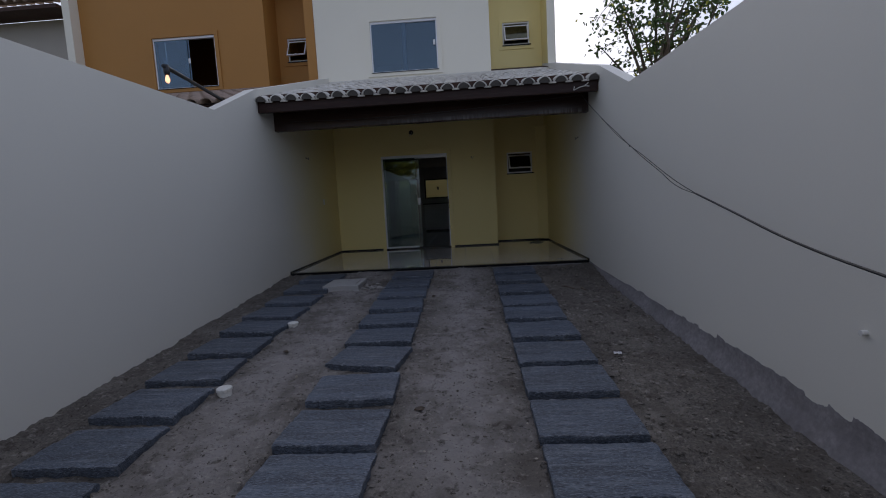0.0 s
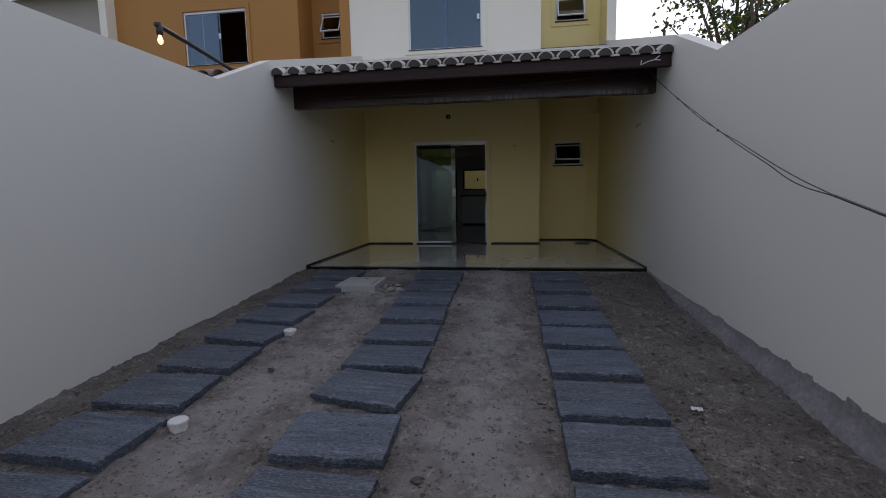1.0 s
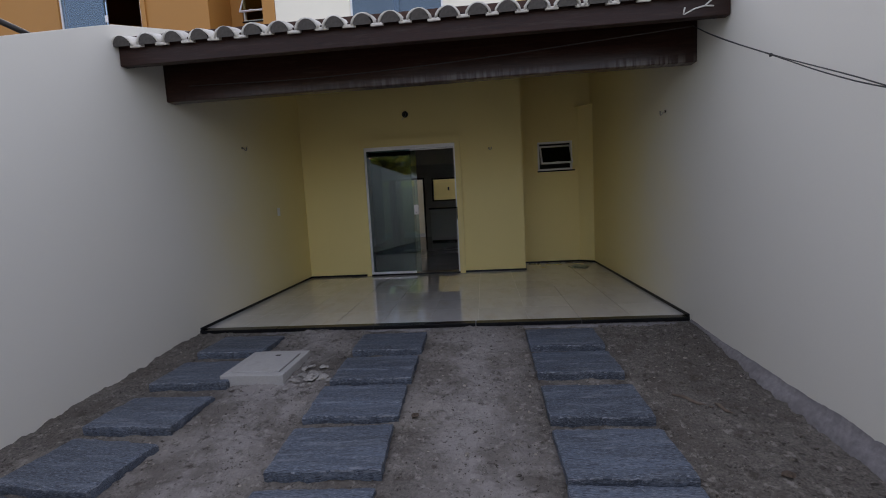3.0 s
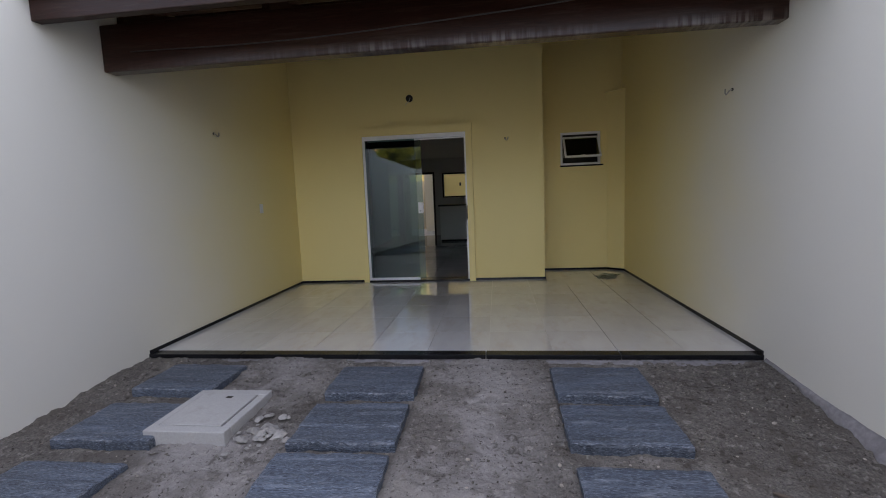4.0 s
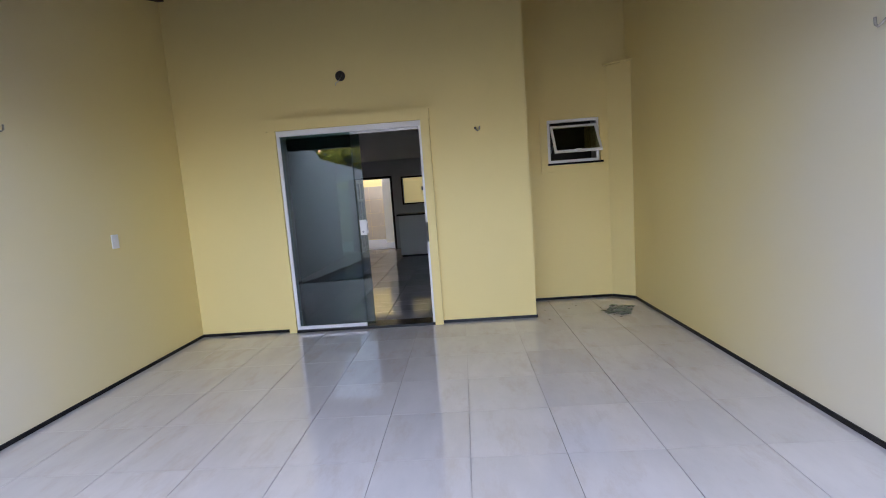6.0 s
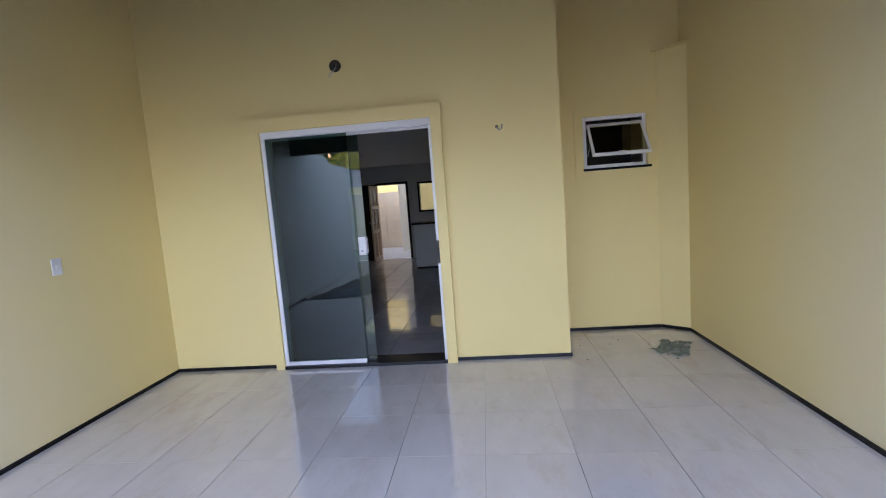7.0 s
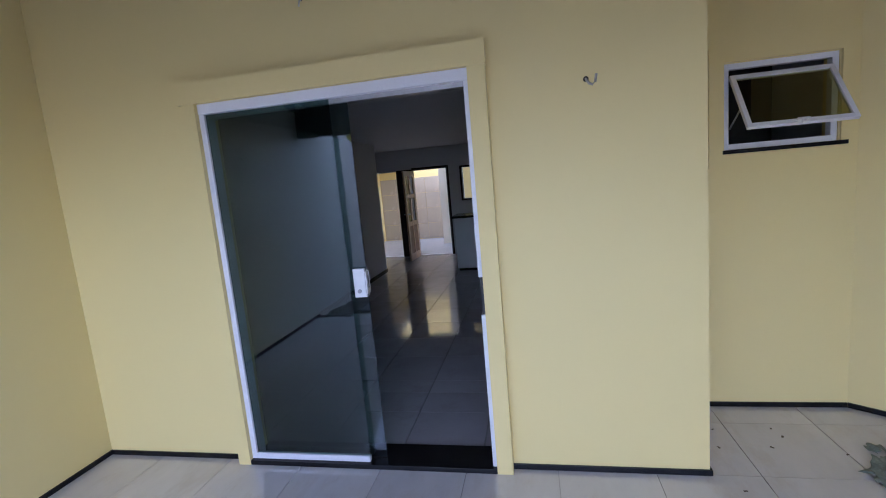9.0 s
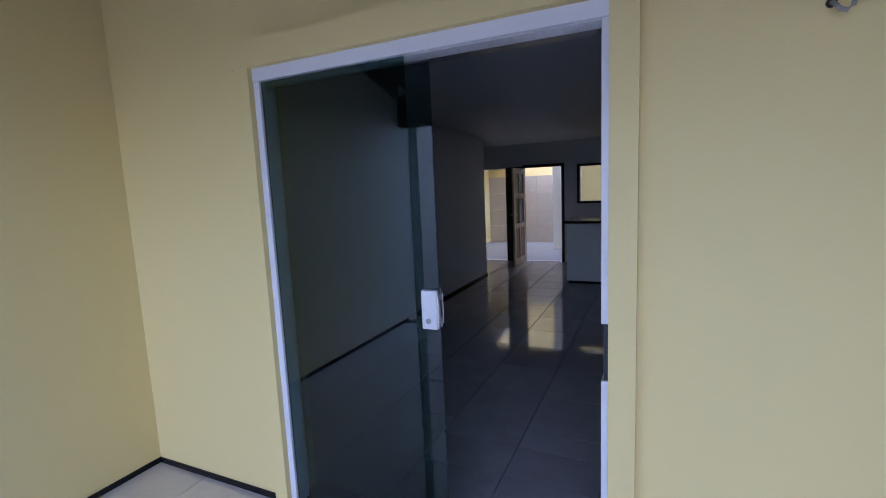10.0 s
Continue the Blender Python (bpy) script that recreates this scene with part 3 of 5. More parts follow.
inner_skirt = structure("baseboard_room", boxes((-2.65, -2.634, FRONT + 0.15, 16.35, FLOOR, FLOOR + 0.075), bevel=0.002), GRANITE, "black skirting of the living room", "baseboard")

# ---- sliding glass door ----
surround = structure("trim_door", boxes((-1.715, -1.638, FRONT - 0.062, FRONT - 0.001, FLOOR, 2.728), (-0.155, -0.07, FRONT - 0.062, FRONT - 0.001, FLOOR, 2.728),
                                       (-1.738, -0.065, FRONT - 0.066, FRONT - 0.001, 2.728, 2.842)), CREAM, "cream raised plaster band round the glass door", "trim")
door = thing("door_1", "white framed sliding door of green tempered glass, half open", "door")
door["kind"] = "structure"
FY = FRONT - 0.035
part("door_frame", boxes((-1.638, -1.605, FY, FY + 0.09, FLOOR + 0.026, 2.672), (-0.180, -0.155, FY, FY + 0.09, FLOOR + 0.026, 1.50), (-0.180, -0.155, FY, FY + 0.09, 1.70, 2.672), (-1.638, -0.155, FY - 0.004, FY + 0.09, 2.672, 2.727), bevel=0.003), ALU, door, "white aluminium frame")
part("keeper", boxes((-0.172, -0.156, FY + 0.01, FY + 0.08, 1.50, 1.70)), BLACKMETAL, door, "dark strike slot in the jamb")
part("bottom_rail", boxes((-1.605, -0.885, FY, FY + 0.028, FLOOR + 0.026, FLOOR + 0.062), bevel=0.003), ALU, door, "white aluminium bottom rail")
part("top_track", boxes((-1.605, -0.180, FY + 0.03, FY + 0.09, 2.648, 2.672)), STEEL, door)
fixed = part("fixed_pane", boxes((-1.602, -0.885, FY + 0.010, FY + 0.018, FLOOR + 0.05, 2.668)), DOORGLASS, door, "fixed green glass sheet")
sliding = part("sliding_pane", boxes((-1.56, -0.800, FY + 0.050, FY + 0.058, FLOOR + 0.035, 2.655)), DOORGLASS, door, "sliding green glass sheet")
for g in (fixed, sliding):
    g.visible_shadow = False
    g.data.materials.append(CLEAR)
    for face in g.data.polygons:
        face.material_index = 1 if face.normal.y > 0.5 else 0
lock = part("lock", boxes((-0.870, -0.801, FY + 0.026, FY + 0.049, 1.612, 1.772), (-0.870, -0.801, FY + 0.059, FY + 0.080, 1.612, 1.772), (-0.799, -0.796, FY + 0.030, FY + 0.076, 1.630, 1.754), bevel=0.0045), PLASTIC, sliding, "white lock case")
bm = bmesh.new()
tube(bm, [(-0.838, FY + 0.019, 1.648), (-0.838, FY + 0.027, 1.648)], 0.011, 14)
part("cylinder", bm, STEEL, sliding, "steel lock cylinder")
part("lock_edge", boxes((-0.7995, -0.7935, FY + 0.046, FY + 0.062, 1.66, 1.73)), STEEL, sliding, "steel bolt plate")
structure("door_sill", boxes((-1.638, -0.155, FRONT - 0.060, FRONT + 0.16, FLOOR - 0.02, FLOOR + 0.026), bevel=0.003), GRANITE, "black granite door sill", "sill")


# ---- windows ----
def tilt_window(x0, x1, y, z0, z1, wall_paint, tilt, label, name):
    """A top-hung tilting window: plaster band, white frame, sash that leans out, dark sill."""
    w = thing(name, label, "window")
    w["kind"] = "structure"
    band = 0.085
    part("band", boxes((x0 - band, x0 - 0.004, y - 0.02, y - 0.001, z0 - 0.10, z1 + band), (x1 + 0.004, x1 + band, y - 0.02, y - 0.001, z0 - 0.10, z1 + band),
                       (x0 - 0.004, x1 + 0.004, y - 0.02, y - 0.001, z1 + 0.004, z1 + band), (x0 - 0.004, x1 + 0.004, y - 0.02, y - 0.001, z0 - 0.10, z0 - 0.026)), wall_paint, w, "raised plaster band")
    t = 0.032
    part("window_frame", boxes((x0, x0 + t, y + 0.01, y + 0.06, z0, z1), (x1 - t, x1, y + 0.01, y + 0.06, z0, z1), (x0 + t, x1 - t, y + 0.01, y + 0.06, z1 - t, z1), (x0 + t, x1 - t, y + 0.01, y + 0.06, z0, z0 + t), bevel=0.002), ALU, w, "white aluminium frame")
    part("window_sill", boxes((x0 - 0.012, x1 + 0.035, y - 0.035, y + 0.14, z0 - 0.024, z0 - 0.001), bevel=0.002), GRANITE, w, "black granite sill")
    h, s = (z1 - z0) * 0.80, 0.026
    wd = x1 - x0 - 2 * t
    m = pose(x0 + t, y + 0.005, z1 - 0.075, -tilt, 0, 0)
    frame_bm = boxes((0, s, -0.012, 0.012, -h, 0), (wd - s, wd, -0.012, 0.012, -h, 0), (s, wd - s, -0.012, 0.012, -s, 0), (s, wd - s, -0.012, 0.012, -h, -h + s), bevel=0.002)
    frame_bm.transform(m)
    sash = part("sash", frame_bm, ALU, w, "tilted white sash")
    pane_bm = boxes((s, wd - s, -0.003, 0.003, -h + s, -s))
    pane_bm.transform(m)
    pane = part("pane", pane_bm, SASHGLASS, sash, "dark grey glass")
    pane.visible_shadow = False
    latch_bm = boxes((wd / 2 - 0.03, wd / 2 + 0.03, -0.03, -0.012, -h + 0.004, -h + 0.018), (wd / 2 - 0.008, wd / 2 + 0.008, -0.03, -0.012, -h - 0.012, -h + 0.004), bevel=0.002)
    latch_bm.transform(m)
    part("latch", latch_bm, PLASTIC, sash, "white latch")
    stay = bmesh.new()
    tube(stay, [Vector((x0 + t + 0.012, y + 0.03, z0 + 0.12)), m @ Vector((0.01, 0, -h * 0.6))], 0.005, 6)
    part("stay", stay, STEEL, w)
    return w


tilt_window(1.24, 1.83, RECESS, 2.235, 2.725, CREAM, 37, "small white tilting window left open under the porch", "window_1")
tilt_window(1.25, 1.86, RECESS, 5.17, 5.67, CREAM, 24, "small white tilting window on the upper floor", "window_2")


def slide_window(x0, x1, y, z0, z1, paint, label, name, half_open=False):
    """A two-leaf sliding window with a plaster band; half_open leaves the far half dark."""
    w = thing(name, label, "window")
    w["kind"] = "structure"
    b, t = 0.085, 0.028
    part("band", boxes((x0 - b, x0 - 0.003, y - 0.025, y - 0.001, z0 - b, z1 + b), (x1 + 0.003, x1 + b, y - 0.025, y - 0.001, z0 - b, z1 + b),
                       (x0 - 0.003, x1 + 0.003, y - 0.025, y - 0.001, z1 + 0.003, z1 + b), (x0 - 0.003, x1 + 0.003, y - 0.025, y - 0.001, z0 - b, z0 - 0.016)), paint, w, "raised plaster band")
    part("window_frame", boxes((x0, x0 + t, y + 0.01, y + 0.08, z0, z1), (x1 - t, x1, y + 0.01, y + 0.08, z0, z1), (x0 + t, x1 - t, y + 0.01, y + 0.08, z1 - 0.05, z1), (x0 + t, x1 - t, y + 0.01, y + 0.08, z0, z0 + 0.02), bevel=0.002), ALU, w, "white aluminium frame")
    part("window_sill", boxes((x0 - 0.01, x1 + 0.01, y - 0.04, y + 0.01, z0 - 0.015, z0 - 0.001)), GRANITE, w)
    mid = (x0 + x1) / 2
    panes = [(x0 + t, mid + 0.05, 0.025), ((x0 + t + 0.05, mid + 0.09, 0.05) if half_open else (mid - 0.05, x1 - t, 0.05))]
    for a, c, d in panes:
        p = part("pane", boxes((a, c, y + d, y + d + 0.006, z0 + 0.02, z1 - 0.05)), WINDOWGLASS, w, "grey glass sheet")
        p.visible_shadow = False
    lx = mid + 0.06 if half_open else x1 - t - 0.07
    part("lock", boxes((lx, lx + 0.05, y + 0.012, y + 0.024, (z0 + z1) / 2 - 0.02, (z0 + z1) / 2 + 0.09), bevel=0.004), PLASTIC, w, "white lock case")
    return w


slide_window(-1.70, -0.23, FRONT, 4.56, 5.64, FACADE, "white framed sliding window reflecting the sky, upper floor", "window_3")

# ---- porch roof ----
SLOPE, Y0, Z0, Y1 = 0.292, 6.74, 3.20, FRONT
roof = thing("porch_roof", "porch roof of whitewashed clay tiles on dark timbers", "roof")
roof["kind"] = "structure"
ANG = math.atan(SLOPE)
PITCH, RUN = 0.2235, 0.40


def half_tile(radius, length, up, thick=0.012, taper=0.86, seg=8):
    """A tapered half-round clay tile lying along +y; up: hollow side down, else hollow side up."""
    bm = bmesh.new()
    rings = []
    for y, r in ((0, radius), (length, radius * taper)):
        for q in (r, r - thick):
            rings.append([bm.verts.new((q * math.cos(a), y, (q if up else -q) * math.sin(a) * 0.85)) for a in (math.pi * k / seg for k in range(seg + 1))])
    o0, i0, o1, i1 = rings
    for k in range(seg):
        bm.faces.new((o0[k], o0[k + 1], o1[k + 1], o1[k]))
        bm.faces.new((i0[k + 1], i0[k], i1[k], i1[k + 1]))
        bm.faces.new((i0[k], i0[k + 1], o0[k + 1], o0[k]))
        bm.faces.new((o1[k], o1[k + 1], i1[k + 1], i1[k]))
    for k in (0, seg):
        bm.faces.new((o0[k], o1[k], i1[k], i0[k]))
    bmesh.ops.recalc_face_normals(bm, faces=bm.faces[:])
    return bm


cover = mesh_of("cover_tile", half_tile(0.101, 0.47, True, 0.019, 0.90), CLAY, True)
# Dark half-discs paint the shade inside the open ends of the eave tiles.
bm = bmesh.new()
rim = [bm.verts.new((0.072 * math.cos(a), -0.003, 0.0795 * math.sin(a))) for a in (math.pi * k / 10 for k in range(11))]
deep = [bm.verts.new((v.co.x * 0.9, 0.10, v.co.z * 0.9)) for v in rim]
bm.faces.new(rim)
for k in range(10):
    bm.faces.new((rim[k], deep[k], deep[k + 1], rim[k + 1]))
bmesh.ops.recalc_face_normals(bm, faces=bm.faces[:])
plug = mesh_of("mortar_plug", bm, HOLLOW_SHADE)
valley = mesh_of("valley_mortar", boxes((-0.050, 0.050, 0.004, 0.40, -0.003, 0.020), bevel=0.005), CLAY, True)
rng = random.Random(4)
cols = 22
rows_n = 10


def roof_pose(x, k, lift, turn=0.0, x_shift=0.0):
    d = k * RUN
    return pose(x + x_shift, Y0 + d * math.cos(ANG), Z0 + lift + d * math.sin(ANG), math.degrees(ANG) - 1.2, 0, turn)


channel = bmesh.new()
one = bpy.data.meshes.new("one_channel")
tmp = half_tile(0.085, 0.47, False, seg=6)
tmp.to_mesh(one)
tmp.free()
for c in range(cols):
    x = LEFT + 0.075 + c * PITCH
    for k in range(rows_n):
        if k * RUN * math.cos(ANG) + Y0 > FRONT - 0.12:
            continue
        o = new("cover_tile", cover)
        o.parent = roof
        o.matrix_basis = roof_pose(x, k, 0.018 + rng.uniform(-0.004, 0.004), rng.uniform(-1.5, 1.5), rng.uniform(-0.006, 0.006))
        if k == 0:
            o = new("mortar_plug", plug)
            o.parent = roof
            o.matrix_basis = roof_pose(x, 0, 0.018)
            if c < cols - 1:
                o = new("valley_mortar", valley)
                o.parent = roof
                o.matrix_basis = roof_pose(x + PITCH / 2, 0, 0.006 + rng.uniform(-0.004, 0.004), rng.uniform(-3, 3))
        if c < cols - 1 and k > 0:
            start = len(channel.verts)
            channel.from_mesh(one)
            channel.verts.ensure_lookup_table()
            mm = roof_pose(x + PITCH / 2, k, 0.094)
            for v in channel.verts[start:]:
                v.co = mm @ v.co
ch = part("channel_tiles", channel, CLAY, roof, "hollow channel tiles between the covers", True)
ch["kind"] = "stuff"
# mortar that closes the tiles against the front wall and side walls
part("mortar_bead", boxes((LEFT, RIGHT, FRONT - 0.09, FRONT, 4.30, 4.42), bevel=0.02), CLAY, roof, "pale mortar flashing")


def rail_y(x, y0, y1, z0, w, h):
    """A timber along the slope at x."""
    return prism([(y0, z0 + SLOPE * (y0 - Y0)), (y1, z0 + SLOPE * (y1 - Y0)), (y1, z0 + SLOPE * (y1 - Y0) + h), (y0, z0 + SLOPE * (y0 - Y0) + h)], "x", x - w / 2, x + w / 2)


for x in (-2.665, -1.45, -0.30, 0.84, 2.10):
    part("rafter", rail_y(x, EDGE + 0.06, FRONT, Z0 - 0.225, 0.06, 0.20), RAFTER, roof, "dark rafter")
y = Y0 + 0.32
while y < FRONT:
    z = Z0 + SLOPE * (y - Y0)
    part("batten", boxes((LEFT, RIGHT, y, y + 0.05, z - 0.026, z - 0.007)), RAFTER, roof)
    y += RUN * math.cos(ANG)
part("lining", prism([(Y0 + 0.135, Z0 - 0.006 + SLOPE * 0.135), (FRONT, Z0 - 0.006 + SLOPE * (FRONT - Y0)), (FRONT, Z0 + 0.001 + SLOPE * (FRONT - Y0)), (Y0 + 0.135, Z0 + 0.001 + SLOPE * 0.135)], "x", LEFT, RIGHT), RAFTER, roof, "dark board lining under the tiles")
fascia = boxes((LEFT + 0.005, RIGHT - 0.005, Y0 + 0.045, Y0 + 0.115, 3.075, 3.262), bevel=0.006)
# Board added behind the tile ends to stop light leaking through.
part("eave_filler", boxes((LEFT + 0.005, RIGHT - 0.005, Y0 + 0.117, Y0 + 0.134, 3.20, 3.335)), RAFTER, roof, "dark board added to stop light behind the eave tiles")
part("fascia_board", fascia, BEAM, roof, "dark varnished fascia board")
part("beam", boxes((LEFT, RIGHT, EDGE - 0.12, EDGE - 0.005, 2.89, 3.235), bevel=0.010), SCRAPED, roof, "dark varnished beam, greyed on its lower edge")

# recess part of the porch roof reaches back to the recessed wall
part("recess_cover", prism([(FRONT, Z0 + SLOPE * (FRONT - Y0)), (RECESS, Z0 + SLOPE * (RECESS - Y0)), (RECESS, Z0 + SLOPE * (RECESS - Y0) + 0.14), (FRONT, Z0 + SLOPE * (FRONT - Y0) + 0.14)], "x", JUT, RIGHT), RAFTER, roof)
for c in range(cols):
    x = LEFT + 0.075 + c * PITCH
    if x > JUT + 0.1:
        for k in (10, 11):
            o = new("cover_tile", cover)
            o.parent = roof
            o.matrix_basis = roof_pose(x, k, 0.05)

# ---- neighbouring orange house ----
nb = thing("orange_house", "orange rendered neighbouring house with a tiled porch", "house")
part("wall", pierced(-8.30, -4.05, FRONT, FRONT + 0.15, 0.0, 6.9, [(-6.66, -5.21, 4.53, 5.64)]), ORANGE, nb)
part("wall", boxes((-4.20, -4.05, FRONT + 0.15, RECESS, 0.0, 6.9)), ORANGE, nb)
part("wall", pierced(-4.05, -3.14, RECESS, RECESS + 0.15, 0.0, 6.9, [(-3.83, -3.33, 5.15, 5.68)]), ORANGE, nb)
part("party_wall", boxes((-3.14, -2.935, FRONT - 0.01, RECESS + 0.15, 3.0, 6.9)), ORANGE, nb)
part("party_wall", boxes((-8.47, -8.30, FRONT - 0.25, FRONT + 1.0, 0.0, 6.9)), FACADE, nb, "white painted party wall")
part("rear_wall", boxes((-8.30, -3.14, 13.6, 13.75, 0.0, 6.9), (-8.47, -8.32, FRONT + 1.0, 13.6, 0.0, 6.9), (-3.24, -3.14, RECESS + 0.15, 13.6, 0.0, 6.9)), ORANGE, nb)
part("roof", boxes((-8.47, -3.14, FRONT - 0.05, 13.75, 6.9, 7.05)), ORANGE, nb)
bm = bmesh.new()
for c in range(20):
    for k in range(10):
        start = len(bm.verts)
        bm.from_mesh(cover)
        bm.verts.ensure_lookup_table()
        mm = roof_pose(-2.98 - c * PITCH, k, 0.05)
        for v in bm.verts[start:]:
            v.co = mm @ v.co
nt_ = part("roof_tiles", bm, CLAYDARK, nb, "old clay porch tiles", True)
part("porch_board", boxes((-7.6, -2.86, Y0 + 0.06, Y0 + 0.12, 3.07, 3.21)), BEAM, nb)
part("porch_deck", prism([(Y0 + 0.13, Z0 + 0.02), (FRONT, Z0 + 0.02 + SLOPE * (FRONT - Y0)), (FRONT, Z0 + 0.04 + SLOPE * (FRONT - Y0)), (Y0 + 0.13, Z0 + 0.05)], "x", -7.6, -2.86), RAFTER, nb)
slide_window(-6.66, -5.21, FRONT, 4.53, 5.64, ORANGE, "white framed sliding window half open in an orange wall", "window_4", True)
tilt_window(-3.83, -3.33, RECESS, 5.15, 5.68, ORANGE, 30, "small white tilting window open in an orange wall", "window_5")

# grey house beyond it
gh = thing("grey_house", "grey plastered house with a dark tiled eave", "house")
part("wall", boxes((-14.0, -8.55, FRONT + 0.3, FRONT + 0.45, 0.0, 6.35)), GREYWALL, gh)
bm = bmesh.new()
for c in range(24):
    start = len(bm.verts)
    bm.from_mesh(cover)
    bm.verts.ensure_lookup_table()
    mm = pose(-8.65 - c * PITCH, FRONT - 0.35, 6.50, 16, 0, 0)
    for v in bm.verts[start:]:
        v.co = mm @ v.co
part("roof_tiles", bm, CLAYDARK, gh, "", True)
part("eave_board", boxes((-14.0, -8.55, FRONT - 0.30, FRONT + 0.30, 6.36, 6.44)), RAFTER, gh)

# ---- lamp on the boundary wall ----
lamp = thing("wall_lamp", "lit bare bulb on a black pipe arm above the wall", "lamp", at=(0, 0, 0))
bm = bmesh.new()
tube(bm, [(-2.94, 6.62, 3.10), (-2.93, 6.21, 3.17), (-2.90, 5.50, 3.225), (-2.88, 5.07, 3.25), (-2.875, 5.00, 3.25)], 0.021, 10)
part("arm", bm, BLACKMETAL, lamp, "", True)
bm = bmesh.new()
tube(bm, [(-2.875, 5.04, 3.27), (-2.872, 5.04, 3.20), (-2.87, 5.04, 3.165)], [0.030, 0.032, 0.024], 12)
part("socket", bm, BLACKMETAL, lamp, "black lamp socket", True)
bm = bmesh.new()
tube(bm, [(-2.87, 5.04, z) for z in (3.165, 3.148, 3.122, 3.10, 3.087, 3.081)], [0.012, 0.016, 0.025, 0.022, 0.013, 0.003], 14)
part("bulb", bm, BULB, lamp, "glowing warm bulb", True)

# ---- stone slabs ----
def slab_mesh(seed):
    """A split stone, 0.60 x 0.45 m, with a riven face and broken edges."""
    r = random.Random(seed)
    bm = bmesh.new()
    nx_, ny_ = 30, 20
    off = Vector((seed * 3.7, seed * 1.9, 0))
    top = []
    for j in range(ny_ + 1):
        row = []
        for i in range(nx_ + 1):
            x, y_ = (i / nx_ - 0.5) * 0.60, (j / ny_ - 0.5) * 0.448
            p = Vector((x, y_, 0))
            z = 0.004 * noise.noise(Vector((x * 4, y_ * 22, seed))) + 0.004 * noise.noise(Vector((x * 3, y_ * 6, seed + 7)))
            if seed % 2 and y_ < -0.06 + 0.02 * noise.noise(Vector((x * 6, seed, 1))):
                z -= 0.011
            if i in (0, nx_):
                x += 0.008 * noise.noise(Vector((y_ * 12, seed, i))) + math.copysign(0.0, x)
                z -= 0.002 + 0.003 * r.random()
            if j in (0, ny_):
                y_ += 0.013 * noise.noise(Vector((x * 9, seed * 2.0, j))) + 0.007 * noise.noise(Vector((x * 30, seed, j)))
                z -= 0.002 + 0.004 * r.random()
            row.append(bm.verts.new((x, y_, z)))
        top.append(row)
    for j in range(ny_):
        for i in range(nx_):
            bm.faces.new((top[j][i], top[j][i + 1], top[j + 1][i + 1], top[j + 1][i]))
    rim = [top[0][i] for i in range(nx_ + 1)] + [top[j][nx_] for j in range(1, ny_ + 1)] + [top[ny_][i] for i in range(nx_ - 1, -1, -1)] + [top[j][0] for j in range(ny_ - 1, 0, -1)]
    prev = rim
    for depth, grow in ((0.0, 0.003), (0.035, 0.006), (0.10, -0.012)):
        jag = 0.012 if depth else 0.003
        ring = [bm.verts.new((v.co.x * (1 + grow + jag * r.uniform(-1, 1)), v.co.y * (1 + grow + jag * r.uniform(-1, 1)), (-depth if depth else v.co.z - 0.004 - 0.006 * r.random()) + 0.1 * jag * r.uniform(-1, 1))) for v in rim]
        n = len(rim)
        for k in range(n):
            f = bm.faces.new((prev[k], ring[k], ring[(k + 1) % n], prev[(k + 1) % n]))
            f.material_index = 1 if not depth and noise.noise(Vector((k * 0.83, seed * 5.1, 0))) > 0.06 else 0
        prev = ring
    bmesh.ops.recalc_face_normals(bm, faces=bm.faces[:])
    me = mesh_of("stone_slab", bm, GNEISS)
    me.materials.append(CHIPPED)
    return me


slab_kinds = [slab_mesh(s) for s in (1, 2, 3, 4, 5, 6)]
rng = random.Random(12)
COLUMN_R = [(7.01, 0.0), (6.50, 0.0), (5.90, 0.0), (5.36, 0.0), (4.885, 0), (4.375, 0), (3.84, 0), (3.33, 0), (2.815, 0), (2.325, 0), (1.80, 0), (1.28, 0), (0.76, 0), (0.24, 0)]
COLUMN_M = [(7.01, 0.0), (6.47, 0.0), (5.95, 1.0), (5.41, 3.0), (4.87, 2), (4.375, 0), (3.86, -10), (3.30, 1), (2.78, -2), (2.30, -2), (1.78, 0), (1.26, 0), (0.74, 0), (0.22, 0)]
COLUMN_L = [(7.03, 0.0), (6.43, 0.0), (5.83, 0.0), (5.27, -6.0), (4.77, -9), (4.23, 0), (3.69, 2), (3.15, -4), (2.62, 0), (2.08, 0), (1.56, 0), (1.04, 0), (0.52, 0)]
for column, x, yaw in ((COLUMN_R, 0.90, 0.0), (COLUMN_M, -0.615, 0.0), (COLUMN_L, -2.02, 0.0)):
    for y, turn in column:
        o = new("stone_slab", rng.choice(slab_kinds))
        flip = rng.choice((0, 180))
        o.matrix_basis = pose(x + rng.uniform(-0.012, 0.012), y, ground_z(y) + 0.040, 0, 0, yaw + turn) @ pose(0, 0, 0, (0.6 + rng.uniform(-0.6, 0.6)) * (-1 if flip else 1), rng.uniform(-0.8, 0.8), flip + rng.uniform(-1.2, 1.2))
        if flip:
            o.matrix_basis = pose(x, y, ground_z(y) + 0.040, 0.6, 0, turn) @ pose(0, 0, 0, 0, 0, 180 + rng.uniform(-1.2, 1.2))
        tagged(o, "rough dark blue-grey gneiss stepping slab bedded in the soil", "stone slab", "stepping slabs of the yard")

